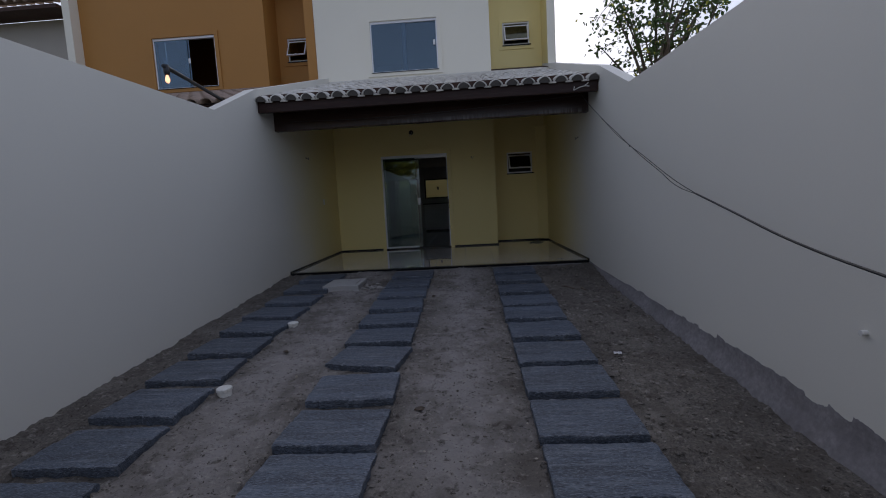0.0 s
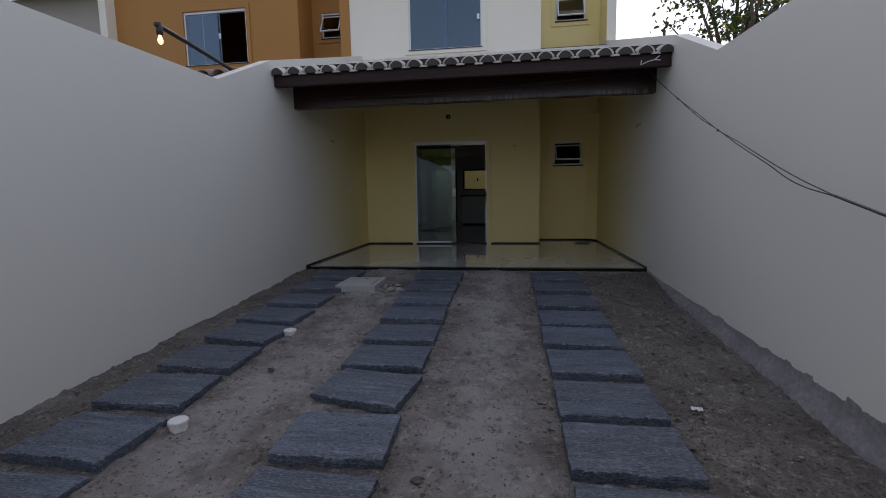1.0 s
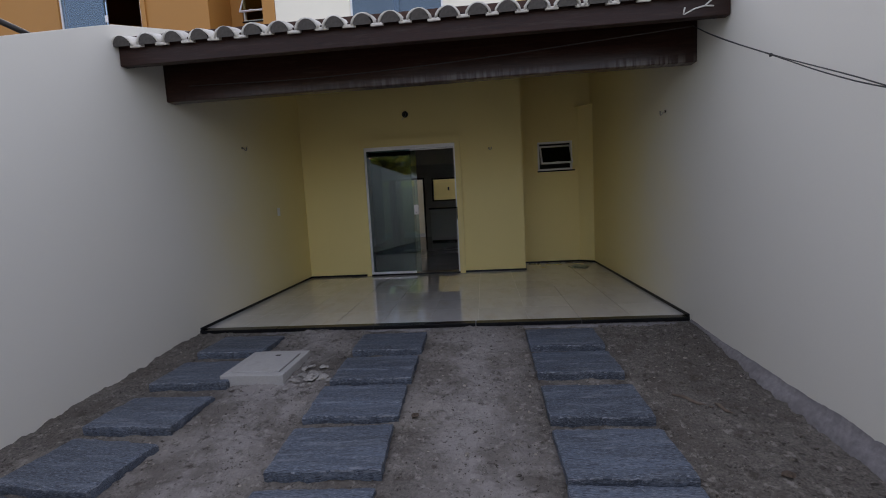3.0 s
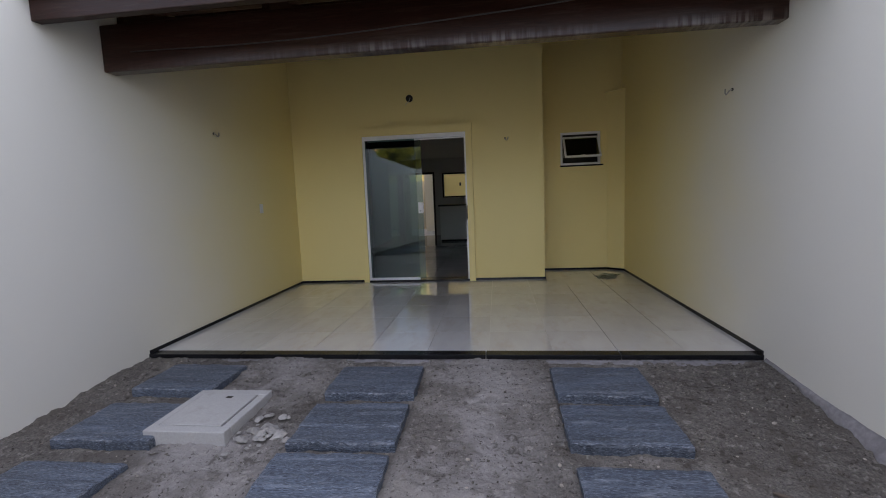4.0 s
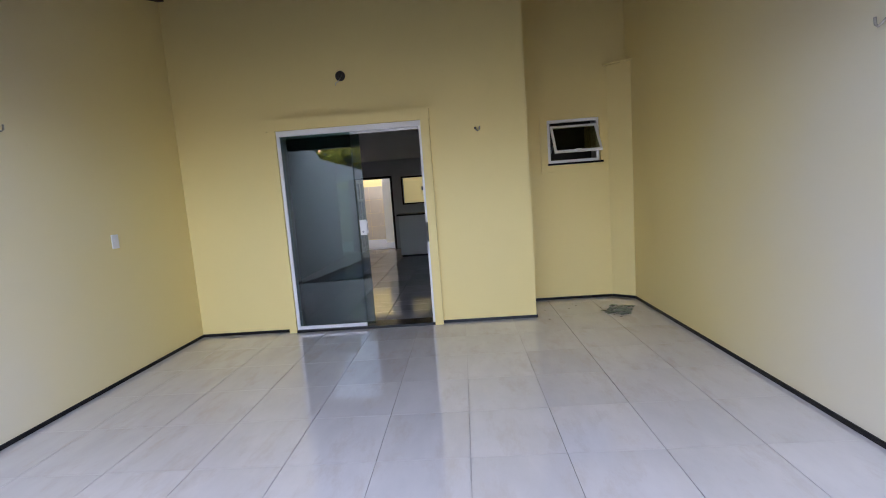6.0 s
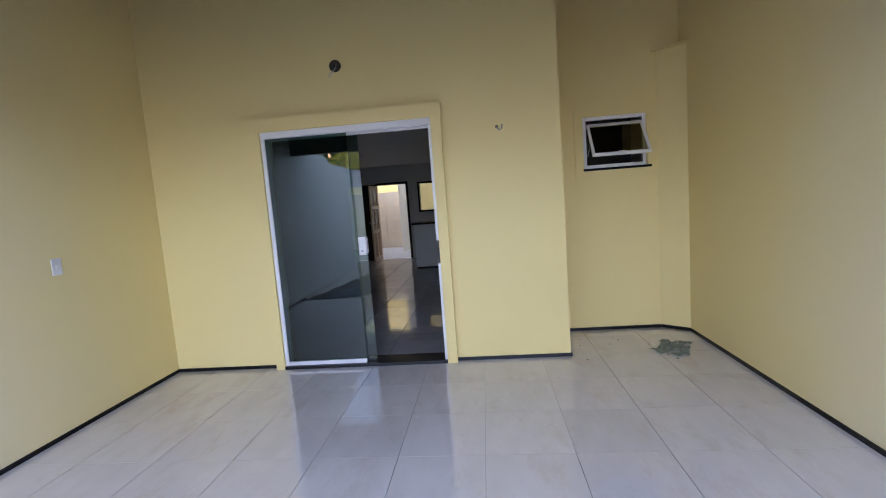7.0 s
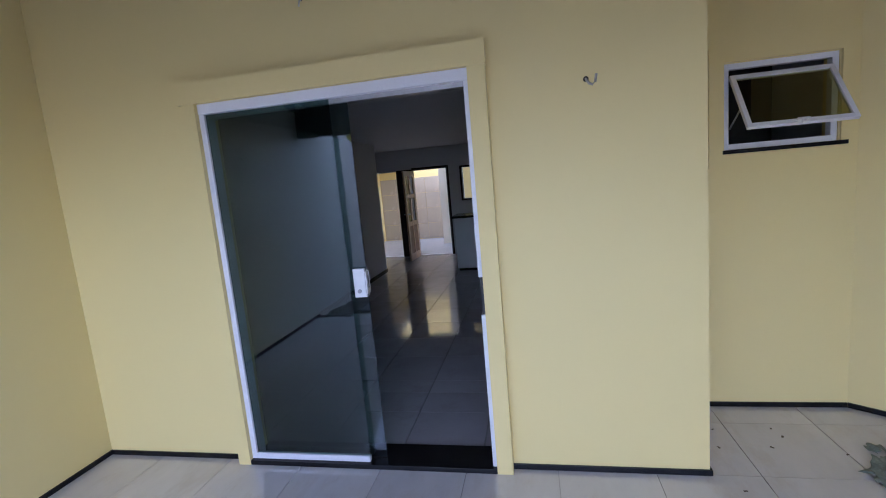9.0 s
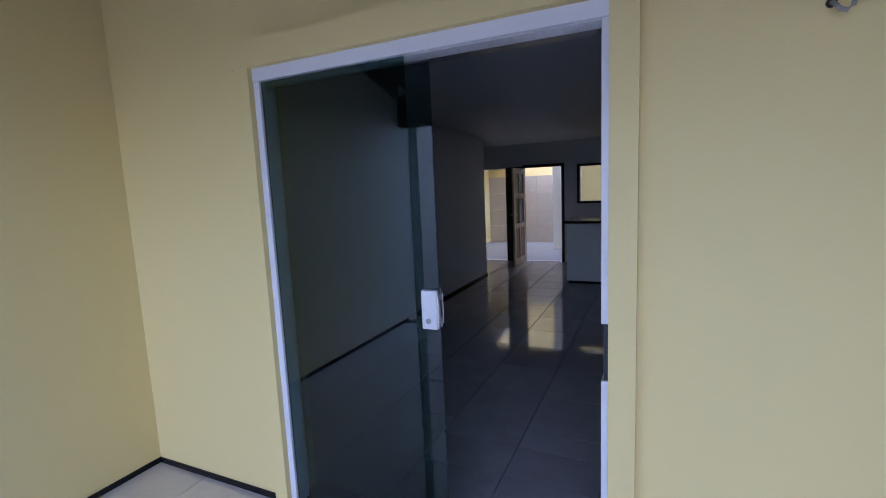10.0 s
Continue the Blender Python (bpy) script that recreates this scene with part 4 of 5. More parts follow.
# ---- things in the yard ----
cz = ground_z(6.54) - 0.028
lid = thing("inspection_cover", "pale cement inspection box with a flush lid and a lifting slot", "inspection cover")
part("rim", boxes((-1.79, -1.29, 6.26, 6.33, cz - 0.05, cz + 0.085), (-1.79, -1.29, 6.75, 6.82, cz - 0.05, cz + 0.085), (-1.79, -1.74, 6.33, 6.75, cz - 0.05, cz + 0.085), (-1.345, -1.29, 6.33, 6.75, cz - 0.05, cz + 0.085), bevel=0.006), CEMENT_COVER, lid)
part("lid", boxes((-1.737, -1.357, 6.334, 6.746, cz - 0.02, cz + 0.087), bevel=0.004), CEMENT_COVER, lid)
part("lifting_slot", boxes((-1.545, -1.505, 6.685, 6.712, cz + 0.085, cz + 0.0885)), DARK, lid)
part("side_gap", boxes((-1.356, -1.346, 6.40, 6.745, cz + 0.02, cz + 0.070)), DARK, lid)
for x, y, tilt in ((-1.66, 4.83, 4), (-1.61, 3.33, -3)):
    cap = thing("drain_pipe", "dusty white plastic drain pipe end standing out of the soil", "drain pipe", "drain pipes in the yard", (x, y, ground_z(y)))
    bm = bmesh.new()
    tube(bm, [(0, 0, -0.06), (0, 0, 0.016), (0, 0, 0.019), (0, 0, 0.036), (0, 0, 0.041), (0, 0, 0.0411)], [0.050, 0.050, 0.056, 0.056, 0.050, 0.02], 24)
    part("cap", bm, PVC, cap)
rng = random.Random(5)
for k in range(26):
    x, y = -1.13 + rng.gauss(0, 0.08), 6.38 + rng.gauss(0, 0.07)
    bm = bmesh.new()
    bmesh.ops.create_icosphere(bm, subdivisions=2, radius=rng.uniform(0.010, 0.034))
    for v in bm.verts:
        v.co = Vector((v.co.x * 1.25, v.co.y, v.co.z * 0.5)) * (1 + 0.7 * noise.cell(v.co * 40 + Vector((k, 0, 0))) * 0.5 + 0.4 * noise.noise(v.co * 30 + Vector((k, 0, 0))))
    o = new("rubble_piece", mesh_of("rubble_piece", bm, RUBBLE))
    o.matrix_basis = pose(x, y, ground_z(y) + 0.012, 0, 0, rng.uniform(0, 360))
    tagged(o, "broken lump of pale mortar on the soil", "rubble", "mortar rubble beside the cover")
bm = bmesh.new()
bmesh.ops.create_grid(bm, x_segments=8, y_segments=5, size=0.5)
for v in bm.verts:
    v.co = Vector((v.co.x * 0.062, v.co.y * 0.036, 0.012 * noise.noise(v.co * 4) + 0.012))
bmesh.ops.solidify(bm, geom=bm.faces[:], thickness=0.002)
o = new("paper_scrap", mesh_of("paper_scrap", bm, PAPER))
o.matrix_basis = pose(1.405, 3.79, soil_height(1.405, 3.79) + 0.004, 3, 0, -12)
tagged(o, "crumpled white paper scrap on the soil", "litter")
for x, y, a in ((-0.12, 3.02, 20), (-0.22, 5.78, 70), (-1.45, 4.1, 130), (1.62, 5.2, 10)):
    bm = bmesh.new()
    bmesh.ops.create_grid(bm, x_segments=6, y_segments=4, size=0.5)
    for v in bm.verts:
        w = 1 - (2 * v.co.x) ** 2
        v.co = Vector((v.co.x * 0.075, v.co.y * 0.05 * w, 0.018 * v.co.y ** 2 + 0.010 * noise.noise(v.co * 5)))
    bmesh.ops.solidify(bm, geom=bm.faces[:], thickness=0.001)
    o = new("dry_leaf", mesh_of("dry_leaf", bm, DRYLEAF))
    o.matrix_basis = pose(x, y, soil_height(x, y) + 0.01, 6, 4, a)
    tagged(o, "curled dry brown leaf on the soil", "leaf", "dry leaves")
for x0, y0, x1, y1 in ((1.42, 6.02, 1.60, 5.86), (1.63, 5.90, 1.66, 5.76)):
    bm = bmesh.new()
    pts = [(x0 + (x1 - x0) * s, y0 + (y1 - y0) * s + 0.01 * math.sin(9 * s), soil_height(x0 + (x1 - x0) * s, y0 + (y1 - y0) * s) + 0.01) for s in (0, 0.3, 0.6, 1)]
    tube(bm, pts, [0.006, 0.012, 0.010, 0.004], 7)
    o = new("stick", mesh_of("stick", bm, BARK, True))
    tagged(o, "short dry stick lying on the soil", "stick")

# crumbs and small stones strewn over the soil
rng = random.Random(21)
verts, faces = [], []
ico = bmesh.new()
bmesh.ops.create_icosphere(ico, subdivisions=1, radius=1.0)
ico_v, ico_f = [v.co.copy() for v in ico.verts], [[v.index for v in f.verts] for f in ico.faces]
ico.free()
for k in range(15000):
    x, y = rng.uniform(LEFT + 0.03, RIGHT - 0.10), rng.uniform(1.3, EDGE - 0.03)
    dens = 0.5 + 0.9 * noise.noise(Vector((x * 1.3, y * 1.3, 40)))
    if rng.random() > dens + 0.05 * (x > 1.2) + 0.2 * (abs(x - 0.15) < 0.4):
        continue
    r = 0.0018 + 0.006 * rng.random() ** 4 + (0.008 if rng.random() < 0.012 else 0)
    base, z = len(verts), soil_height(x, y)
    sx, sy, sz = rng.uniform(0.7, 1.4), rng.uniform(0.7, 1.4), rng.uniform(0.4, 0.9)
    for c in ico_v:
        s = 1 + 0.5 * noise.noise(c * 1.7 + Vector((k, 0, 0)))
        verts.append((x + c.x * r * sx * s, y + c.y * r * sy * s, z + r * 0.25 + c.z * r * sz * s))
    faces.extend([[base + i for i in f] for f in ico_f])
me = bpy.data.meshes.new("soil_crumbs")
me.from_pydata(verts, [], faces)
me.materials.append(PEBBLE)
tagged(new("soil_crumbs", me), "small stones and crumbs of earth strewn over the yard", "gravel", kind="stuff")


# clods of earth turned up along the slabs and the wall
rng = random.Random(33)
verts, faces = [], []
for k in range(13000):
    x, y = rng.uniform(LEFT + 0.04, RIGHT - 0.09), rng.uniform(1.3, EDGE - 0.04)
    near = min(abs(abs(x - c) - 0.33) for c in COLUMNS)
    want = 0.75 * math.exp(-(near / 0.06) ** 2) + (0.5 if x > 1.25 else 0.0) + 0.25 * max(0, noise.noise(Vector((x * 2, y * 2, 9)))) + (0.5 if y > 6.9 else 0) + (0.45 if 0.28 < x < 0.60 and 4.2 < y < 6.9 else 0)
    if rng.random() > want or any(abs(x - c) < 0.30 for c in COLUMNS):
        continue
    r = 0.005 + 0.014 * rng.random() ** 2
    base, z = len(verts), soil_height(x, y)
    sx, sy, sz = rng.uniform(0.8, 1.7), rng.uniform(0.8, 1.4), rng.uniform(0.35, 0.8)
    for c in ico_v:
        s_ = 1 + 0.8 * noise.noise(c * 2.1 + Vector((k, 5, 0)))
        verts.append((x + c.x * r * sx * s_, y + c.y * r * sy * s_, z + r * 0.1 + c.z * r * sz * s_))
    faces.extend([[base + i for i in f] for f in ico_f])
me = bpy.data.meshes.new("soil_clods")
me.from_pydata(verts, [], faces)
me.materials.append(SOIL)
tagged(new("soil_clods", me), "crumbly clods of brown earth along slabs and wall", "soil clods", kind="stuff")


# cement haunch and splash along the foot of the east wall, with a ragged upper edge
def haunch_height(y):
    return 0.145 if y < 3.8 else max(0.025, 0.145 - 0.039 * (y - 3.8))


bm = bmesh.new()
r = random.Random(1)
prev, spike = None, 0.0
steps = 1100
for i in range(steps + 1):
    y = -2.9 + (EDGE - 0.03 + 2.9) * i / steps
    top = haunch_height(y)
    if r.random() < 0.05:
        spike = r.uniform(-0.25, 0.22) + (0.45 if r.random() < 0.06 else 0)
    h = top * (1 + 0.16 * noise.noise(Vector((3, y * 2.1, 2))) + 0.14 * noise.noise(Vector((3, y * 9, 4))) + 0.55 * spike + 0.03 * r.uniform(-1, 1))
    g, out = ground_z(y), min(1.0, max(0.15, (7.3 - y) / 0.9))
    foot = (0.058 + 0.018 * noise.noise(Vector((1, y * 3, 8))) + 0.008 * noise.noise(Vector((1, y * 19, 8)))) * out
    cur = [bm.verts.new((RIGHT - q, y, g + e)) for q, e in ((foot + 0.01, -0.12), (foot, -0.045), (foot * 0.72, -0.012), (0.018, min(0.05, h * 0.3)), (0.008, h * 0.55), (0.004, h * 0.8), (0.0012, h))]
    if prev:
        for k in range(len(cur) - 1):
            bm.faces.new((prev[k], prev[k + 1], cur[k + 1], cur[k]))
    prev = cur
bmesh.ops.recalc_face_normals(bm, faces=bm.faces[:])
structure("trim_plinth_east", bm, STUCCO, "ragged grey cement haunch splashed along the foot of the wall", "plinth", True)

# thin cement spread on the soil along the porch step, broken at its edge
bm = bmesh.new()
prev = None
for i in range(401):
    x = LEFT + (RIGHT - LEFT) * i / 400
    w = 0.055 + 0.030 * noise.noise(Vector((x * 2.2, 7, 1))) + 0.018 * noise.noise(Vector((x * 9, 7, 3))) + 0.008 * noise.noise(Vector((x * 31, 7, 5)))
    w = max(w, 0.012)
    ys_ = (EDGE - 0.010, EDGE - 0.010 - w * 0.55, EDGE - 0.010 - w, EDGE - 0.014 - w)
    zs_ = (FLOOR - 0.040, FLOOR - 0.046 + 0.004 * noise.noise(Vector((x * 14, 3, 0))), FLOOR - 0.052, FLOOR - 0.085)
    cur = [bm.verts.new((x, y, z)) for y, z in zip(ys_, zs_)]
    if prev:
        for k in range(3):
            bm.faces.new((prev[k], prev[k + 1], cur[k + 1], cur[k]))
    prev = cur
bmesh.ops.recalc_face_normals(bm, faces=bm.faces[:])
structure("trim_step_cement", bm, STUCCO, "broken grey cement spread along the foot of the porch step", "trim", True)

# ---- cables ----
cable = thing("hanging_cable", "slack black twin cable hung from the porch eave along the wall", "cable")
def strand(name, pts, radius):
    cu = bpy.data.curves.new(name, "CURVE")
    cu.dimensions, cu.bevel_depth, cu.bevel_resolution = "3D", radius, 2
    sp = cu.splines.new("BEZIER")
    sp.bezier_points.add(len(pts) - 1)
    for b, p in zip(sp.bezier_points, pts):
        b.co = p
        b.handle_left_type = b.handle_right_type = "AUTO"
    cu.materials.append(CABLE)
    new(name, cu).parent = cable


LINE = [(1.95, 6.96, 3.07), (1.95, 6.69, 2.92), (1.95, 5.98, 2.568), (1.95, 5.39, 2.300), (1.95, 5.045, 2.141), (1.95, 4.71, 2.015), (1.945, 4.29, 1.852), (1.935, 3.95, 1.732), (1.93, 3.59, 1.621)]
for lift in ((0,) * 9, (0, -0.004, -0.003, -0.020, 0, -0.020, -0.022, -0.034, 0)):
    strand("strand", [(x, y, z + d) for (x, y, z), d in zip(LINE, lift)], 0.0034)
strand("sheath", [(1.93, 3.62, 1.630), (1.925, 3.157, 1.515), (1.91, 2.60, 1.382), (1.89, 2.03, 1.29), (1.80, 0.30, 1.10), (1.72, -2.6, 1.15)], 0.0068)
for x, y, z in ((1.95, 5.045, 2.139), (1.952, 5.98, 2.566)):
    part("tape_knot", boxes((x - 0.007, x + 0.008, y - 0.006, y + 0.007, z - 0.013, z + 0.007), bevel=0.004), CABLE, cable)
cu = bpy.data.curves.new("eave_wire", "CURVE")
cu.dimensions, cu.bevel_depth = "3D", 0.004
sp = cu.splines.new("BEZIER")
pts = [(1.95, 6.96, 3.07), (1.2, 7.0, 3.03), (0.2, 7.10, 2.995), (-1.2, 7.25, 2.99), (-2.45, 7.305, 3.02)]
sp.bezier_points.add(len(pts) - 1)
for b, p in zip(sp.bezier_points, pts):
    b.co = p
    b.handle_left_type = b.handle_right_type = "AUTO"
cu.materials.append(CABLE)
ob = new("eave_wire", cu)
ob.parent = cable
bm = bmesh.new()
tube(bm, [(1.80, 6.79, 3.10), (1.88, 6.78, 3.135), (1.95, 6.78, 3.15), (2.0, 6.77, 3.19)], 0.006, 6)
tube(bm, [(1.80, 6.79, 3.10), (1.81, 6.78, 3.15)], 0.006, 6)
tube(bm, [(1.95, 6.78, 3.15), (2.01, 6.77, 3.14)], 0.006, 6)
o = new("wire_tie", mesh_of("wire_tie", bm, WIRE, True))
tagged(o, "pale twisted wire tied on the dark fascia", "wire")


# ---- electrical fittings ----
def wire_stub(name, origin, out, label, turn=1):
    """A flush box in the wall with bare wire ends that curl out of it."""
    t = thing(name, label, "wiring point", "bare wiring points", origin)
    o = Vector(out) * 0.85
    side = Vector((0, 0, 1)).cross(o) * turn
    bm = bmesh.new()
    tube(bm, [o * -0.004, o * 0.010], 0.012, 14)
    part("plug", bm, DARK, t, "dark open conduit end")
    down = Vector((0, 0, -1))
    bm = bmesh.new()
    tube(bm, [o * 0.008, o * 0.03 + down * 0.008, o * 0.042 + side * 0.012 + down * 0.026, o * 0.046 + side * 0.028 + down * 0.033, o * 0.046 + side * 0.043 + down * 0.022, o * 0.044 + side * 0.050 - down * 0.012], 0.0062, 7)
    part("wire_end", bm, OLDWIRE, t, "", True)
    return t


wire_stub("wiring_point", (0.39, FRONT, 2.61), (0, -1, 0), "bare wire end curling out of the cream front wall")
wire_stub("wiring_point", (RIGHT, 8.01, 2.60), (-1, 0, 0), "bare wire end curling out of the cream side wall", -1)
wire_stub("wiring_point", (LEFT, 8.64, 2.60), (1, 0, 0), "bare wire end curling out of the cream side wall")
hole = thing("ceiling_lamp_box", "round open electrical box with dangling wires above the door", "junction box", at=(-0.928, FRONT, 3.225))
bm = bmesh.new()
tube(bm, [(0, 0.0, 0), (0, -0.006, 0)], 0.050, 24)
part("box_ring", bm, DARK, hole)
bm = bmesh.new()
tube(bm, [(0.012, -0.008, 0.01), (0.005, -0.03, -0.03), (-0.02, -0.035, -0.06), (-0.045, -0.03, -0.072), (-0.05, -0.03, -0.095)], 0.0045, 7)
part("wire_end", bm, WIRE, hole, "", True)
bm = bmesh.new()
tube(bm, [(-0.01, -0.008, 0), (-0.012, -0.025, -0.04), (-0.035, -0.028, -0.07)], 0.004, 7)
part("wire_end", bm, DARK, hole, "", True)
sw = thing("light_switch", "white plastic light switch on the cream wall", "switch", at=(LEFT, 9.50, 1.78))
part("plate", boxes((0.0, 0.009, -0.037, 0.037, -0.058, 0.058), bevel=0.003), PLASTIC, sw)
part("rocker", boxes((0.0095, 0.014, -0.012, 0.012, -0.016, 0.016), bevel=0.002), PLASTIC, sw)
stub = thing("pipe_stub", "short pale pipe stub in the white wall", "pipe", at=(RIGHT, 2.40, 0.94))
bm = bmesh.new()
tube(bm, [(0.0, 0, 0), (-0.03, 0, 0)], 0.014, 14)
part("pipe", bm, PVC, stub)

# ---- cloth on the porch floor ----
bm = bmesh.new()
bmesh.ops.create_grid(bm, x_segments=34, y_segments=26, size=0.5)
for v in list(bm.verts):
    x, y = v.co.x, v.co.y
    p = Vector((x * 5, y * 5, 1))
    fold = abs(noise.noise(p)) * 0.022 + abs(noise.noise(p * 2.3)) * 0.012
    v.co = Vector((x * (0.30 + 0.10 * noise.noise(Vector((y * 3, 2, 0)))) + 0.05 * noise.noise(Vector((y * 6, 7, 0))), y * (0.36 + 0.14 * noise.noise(Vector((x * 4, 5, 0)))) + 0.06 * noise.noise(Vector((x * 7, 3, 1))), fold + 0.003))
gone = [f for f in bm.faces if noise.noise(f.calc_center_median() * 13 + Vector((3, 1, 0))) > 0.24]
bmesh.ops.delete(bm, geom=gone, context="FACES")
bmesh.ops.solidify(bm, geom=bm.faces[:], thickness=0.003)
o = new("floor_cloth", mesh_of("floor_cloth", bm, CLOTH, True))
o.matrix_basis = pose(1.80, 10.63, FLOOR + 0.004, 0, 0, -25) @ Matrix.Diagonal((0.8, 0.95, 0.8, 1))
tagged(o, "crumpled torn green cloth lying on the porch tiles", "cloth")

rng = random.Random(44)
for k in range(9):
    bm = bmesh.new()
    bmesh.ops.create_grid(bm, x_segments=3, y_segments=2, size=0.5)
    w = rng.uniform(0.014, 0.030)
    for v in bm.verts:
        v.co = Vector((v.co.x * w, v.co.y * w * 0.55, 0.004 * noise.noise(v.co * 5 + Vector((k, 0, 0))) + 0.004))
    bmesh.ops.solidify(bm, geom=bm.faces[:], thickness=0.001)
    o = new("leaf_fragment", mesh_of("leaf_fragment", bm, DRYLEAF))
    o.matrix_basis = pose(rng.uniform(1.0, 1.75), rng.uniform(10.35, 11.0), FLOOR + 0.002, 0, 0, rng.uniform(0, 360))
    tagged(o, "tiny dark dry leaf fragment on the porch tiles", "leaf", "leaf fragments on the porch")

# ---- room things ----
counter = thing("kitchen_counter", "white kitchen counter with a black stone top", "counter")
part("body", boxes((-1.245, 0.70, 16.08, 16.66, FLOOR + 0.06, 1.565)), COUNTER, counter)
part("plinth", boxes((-1.225, 0.70, 16.11, 16.66, FLOOR + 0.005, FLOOR + 0.06)), GRANITE, counter)
part("worktop", boxes((-1.285, 0.74, 16.04, 16.70, 1.565, 1.605), bevel=0.004), GRANITE, counter, "black stone worktop")
frame_back = thing("door_frame_back", "dark wooden frame of the back door", "door frame")
frame_back["kind"] = "structure"
part("jamb", boxes((-2.79, -2.43, BACK - 0.01, BACK + 0.16, FLOOR + 0.01, 2.545)), DARKWOOD, frame_back, "dark stained post between the openings")
part("jamb", boxes((-1.675, -1.62, BACK - 0.015, BACK + 0.16, FLOOR + 0.01, 2.57)), DARKWOOD, frame_back)
part("head", boxes((-2.43, -1.675, BACK - 0.015, BACK + 0.16, 2.515, 2.57)), DARKWOOD, frame_back)
leaf = thing("back_door", "brown wooden back door with pale rails and glazed panels standing open", "door", at=(-2.425, BACK - 0.02, FLOOR + 0.02))
leaf.rotation_euler = (0, 0, radians(-92))
W, Hh = 0.72, 1.86
rows = [(0, 0.09, 0, 0.035, 0, Hh), (W - 0.09, W, 0, 0.035, 0, Hh), (W / 2 - 0.03, W / 2 + 0.03, 0, 0.035, 0.14, Hh - 0.1)]
rows += [(0.09, W - 0.09, 0.001, 0.034, z, z + h) for z, h in ((0.0, 0.14), (0.72, 0.09), (1.30, 0.08), (Hh - 0.10, 0.10))]
part("leaf_frame", boxes(*rows), PALEWOOD, leaf, "pale varnished rails and stiles")
for a, b in ((0.09, W / 2 - 0.03), (W / 2 + 0.03, W - 0.09)):
    part("panel", boxes((a, b, 0.010, 0.025, 0.14, 0.72)), DOORWOOD, leaf)
    for z0, z1 in ((0.81, 1.30), (1.38, Hh - 0.10)):
        part("pane", boxes((a, b, 0.015, 0.02, z0, z1)), DIMGLASS, leaf, "dim amber glass")
bm = bmesh.new()
tube(bm, [(W - 0.045, -0.05, 0.98), (W - 0.045, 0.09, 0.98)], 0.012, 10)
part("handle", bm, STEEL, leaf)
kw = thing("window_6", "kitchen window opening with a dark wooden frame", "window")
kw["kind"] = "structure"
part("window_frame", boxes((-1.38, -1.34, BACK - 0.012, BACK + 0.16, 1.785, 2.53), (-0.31, -0.27, BACK - 0.012, BACK + 0.16, 1.785, 2.53), (-1.34, -0.31, BACK - 0.012, BACK + 0.16, 2.49, 2.53), (-1.34, -0.31, BACK - 0.012, BACK + 0.16, 1.785, 1.825)), DARKWOOD, kw)

# ---- back yard seen through the house ----
structure("floor_back_yard", boxes((-4.3, RIGHT + 0.1, BACK + 0.15, 21.4, 0.3, FLOOR - 0.01)), CONCRETE, "pale cement floor of the back yard", "floor")
# Upper part of this wall is added to block the sky beyond.
structure("wall_back_yard", boxes((-4.3, RIGHT + 0.15, 21.4, 21.55, 0.3, 4.6)), CREAM, "cream rear boundary wall", "wall")
# Unseen slab, added to cut the light on the yard behind the doors.
structure("roof_laundry", boxes((-3.45, RIGHT + 0.1, BACK + 0.15, 19.7, 3.35, 3.45), (-4.3, -3.45, BACK + 0.15, 21.4, 2.75, 2.85)), INNER, "unseen slab added to shade the back yard", "roof")
structure("wall_back_yard_west", boxes((-4.45, -4.3, BACK + 0.15, 21.55, 0.3, 3.2)), CREAM, "cream side wall of the back yard", "wall")
structure("wall_laundry", boxes((-1.60, RIGHT + 0.1, 20.1, 20.25, 0.3, 3.3)), CREAM, "cream wall opposite the kitchen window", "wall")
structure("wall_laundry_end", boxes((-2.24, -1.60, 20.02, 20.25, 0.3, 3.3)), FACADE, "white pier in the back yard", "wall")
bt = thing("back_yard_tiling", "white glazed wall tiles to head height in the back yard", "wall tiling")
tile_mesh = mesh_of("wall_tile", boxes((0.003, 0.447, -0.012, 0.0, 0.003, 0.447), bevel=0.002), YARDTILE)
for i in range(6):
    for j in range(4):
        o = new("wall_tile", tile_mesh)
        o.parent = bt
        o.location = (-4.29 + i * 0.45, 21.398, FLOOR + 0.0 + j * 0.45)
mt = thing("wall_hook", "small dark fitting on the cream wall", "fitting")
part("plate", boxes((-1.02, -0.96, 20.07, 20.10, 2.16, 2.28), bevel=0.004), BLACKMETAL, mt)


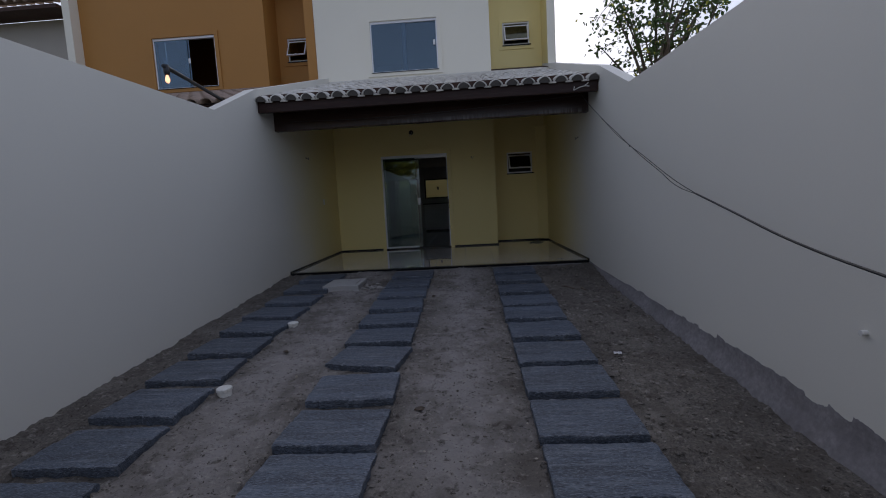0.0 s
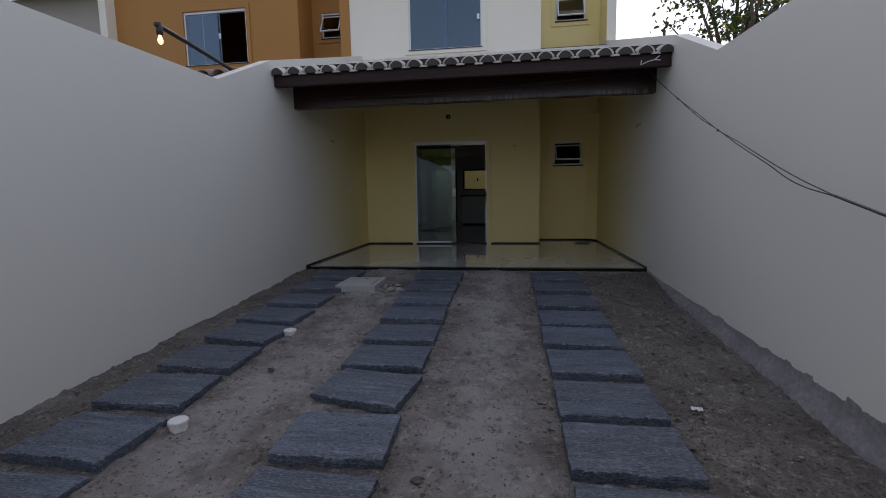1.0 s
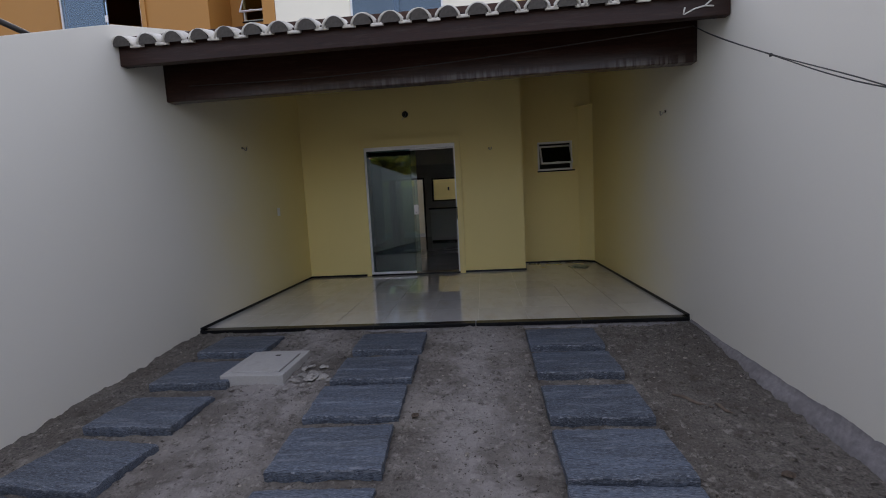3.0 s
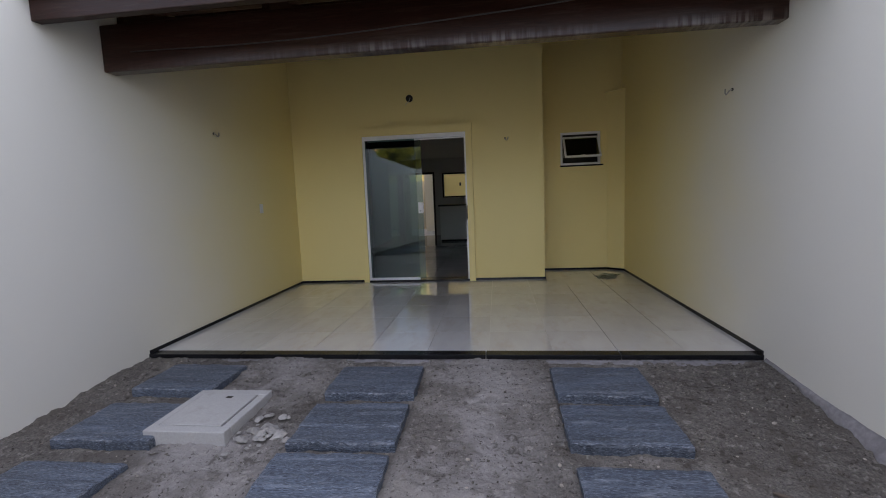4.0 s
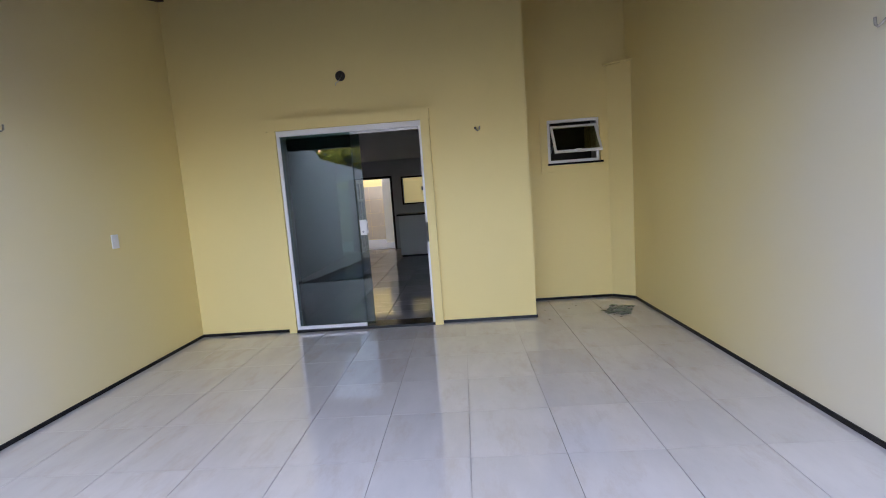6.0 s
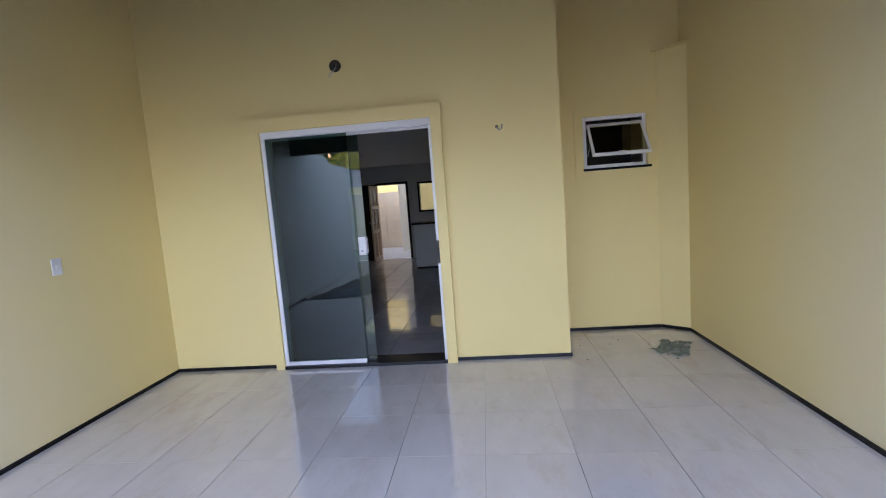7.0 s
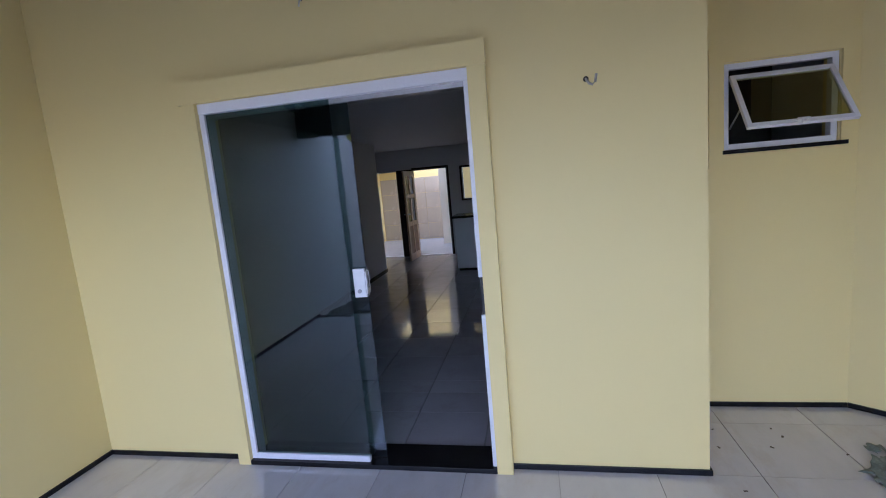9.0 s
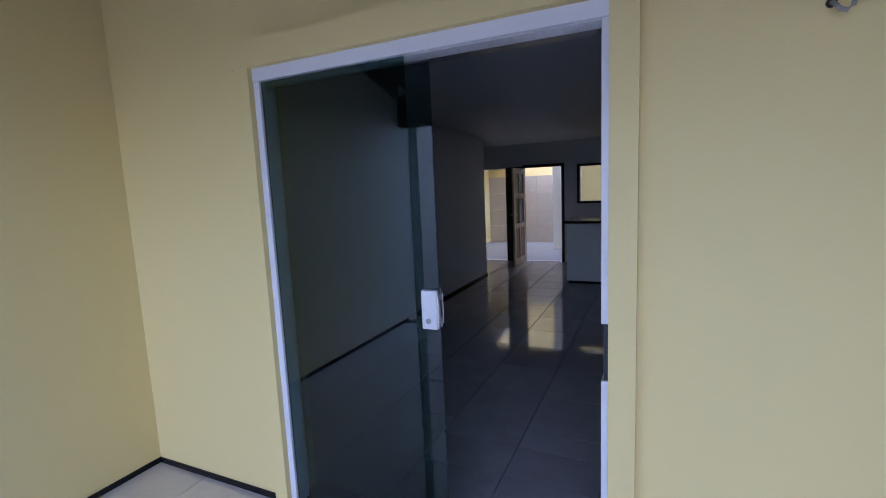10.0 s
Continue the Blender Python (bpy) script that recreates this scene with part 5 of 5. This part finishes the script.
# ---- trees ----
def tree(name, base, crown, spread, limbs, leaves, size, seed, label, yellow=0.12):
    """A tapered trunk, forked limbs, and leaves in clumps at the twig ends."""
    r = random.Random(seed)
    t = thing(name, label, "tree")
    base, crown = Vector(base), Vector(crown)
    bm = bmesh.new()
    fork = base.lerp(crown, 0.62)
    tube(bm, [base, base.lerp(fork, 0.5) + Vector((0.06, -0.05, 0)), fork], [0.15, 0.12, 0.09], 10)
    tips = []
    for k in range(limbs):
        d = Vector((r.gauss(0, 1), r.gauss(0, 1), r.gauss(0.15, 0.8)))
        d.normalize()
        end = crown + Vector((d.x * spread[0], d.y * spread[1], d.z * spread[2])) * r.uniform(0.55, 1.0)
        mid = fork.lerp(end, 0.5) + Vector((r.uniform(-.2, .2), r.uniform(-.2, .2), r.uniform(0, .3)))
        tube(bm, [fork, mid, end], [0.055, 0.028, 0.008], 6)
        for s in range(6):
            q = mid.lerp(end, r.uniform(0.25, 1.0))
            tip = q + Vector((r.gauss(0, .28), r.gauss(0, .28), r.gauss(0.0, .26)))
            tube(bm, [q, q.lerp(tip, 0.5) + Vector((0, 0, 0.04)), tip], [0.011, 0.007, 0.003], 5)
            tips.append((q, tip))
    part("trunk", bm, BARK, t, "", True)
    for nm, mat_, share in (("crown", LEAF, 1 - yellow), ("yellow_leaves", YELLOWLEAF, yellow)):
        V, F = [], []
        for k in range(int(leaves * share)):
            q, tip = r.choice(tips)
            c = q.lerp(tip, r.uniform(0.3, 1.15)) + Vector((r.gauss(0, .07), r.gauss(0, .07), r.gauss(-0.02, .07)))
            a = Vector((r.gauss(0, 1), r.gauss(0, 1), r.gauss(-0.6, 0.6))).normalized()
            b = a.cross(Vector((r.gauss(0, 1), r.gauss(0, 1), r.gauss(0, 1)))).normalized()
            n = a.cross(b)
            L_, w = size * r.uniform(0.65, 1.25), size * r.uniform(0.26, 0.38)
            i = len(V)
            V += [c, c + a * L_ * 0.35 + b * w + n * w * 0.35, c + a * L_ * 0.75 + b * w * 0.7 + n * w * 0.2, c + a * L_ - n * w * 0.3,
                  c + a * L_ * 0.75 - b * w * 0.7 + n * w * 0.2, c + a * L_ * 0.35 - b * w + n * w * 0.35, c + a * L_ * 0.55 - n * w * 0.1]
            F += [(i, i + 1, i + 6), (i + 1, i + 2, i + 6), (i + 2, i + 3, i + 6), (i + 3, i + 4, i + 6), (i + 4, i + 5, i + 6), (i + 5, i, i + 6)]
        me = bpy.data.meshes.new(nm)
        me.from_pydata(V, [], F)
        me.materials.append(mat_)
        ob = new(nm, me)
        ob.parent = t
        ob["kind"] = "stuff"
    return t


tree("tree", (4.6, 11.0, 0.0), (4.55, 10.9, 5.3), (1.75, 1.5, 1.7), 19, 2500, 0.098, 3, "leafy green tree with sparse twigs behind the boundary wall", 0.08)
# Three in four leaves here take the bright tone that paints in sunlight.
tree("tree", (-6.0, -5.8, 0.0), (-5.7, -5.8, 4.5), (3.9, 1.8, 2.0), 80, 24000, 0.14, 8, "dense yellow-green tree beyond the boundary wall", 0.75)

# ---- floor tiles, each one cut to fit ----
TX, TY, GAP = 0.4915, 0.505, 0.0021


def lay(parent, x0, x1, y0, y1, top, ox, oy, mat=TILE, gap=GAP):
    shared = {}
    i0, i1 = math.floor((x0 - ox) / TX), math.ceil((x1 - ox) / TX)
    j0, j1 = math.floor((y0 - oy) / TY), math.ceil((y1 - oy) / TY)
    for i in range(i0, i1):
        for j in range(j0, j1):
            a, b = max(ox + i * TX, x0) + gap, min(ox + (i + 1) * TX, x1) - gap
            c, d = max(oy + j * TY, y0) + gap * 0.55, min(oy + (j + 1) * TY, y1) - gap * 0.55
            if b - a < 0.02 or d - c < 0.02:
                continue
            key = (round(b - a, 3), round(d - c, 3))
            if key not in shared:
                shared[key] = mesh_of("floor_tile", boxes((0, b - a, 0, d - c, -0.008, 0.0)), mat)
            o = new("floor_tile", shared[key])
            o.parent = parent
            o.location = (a, c, top)


lay(porch, LEFT, RIGHT, EDGE + 0.088, FRONT, FLOOR, 0.165, 7.525)
lay(porch, JUT, RIGHT, FRONT, RECESS, FLOOR, 0.165, FRONT)
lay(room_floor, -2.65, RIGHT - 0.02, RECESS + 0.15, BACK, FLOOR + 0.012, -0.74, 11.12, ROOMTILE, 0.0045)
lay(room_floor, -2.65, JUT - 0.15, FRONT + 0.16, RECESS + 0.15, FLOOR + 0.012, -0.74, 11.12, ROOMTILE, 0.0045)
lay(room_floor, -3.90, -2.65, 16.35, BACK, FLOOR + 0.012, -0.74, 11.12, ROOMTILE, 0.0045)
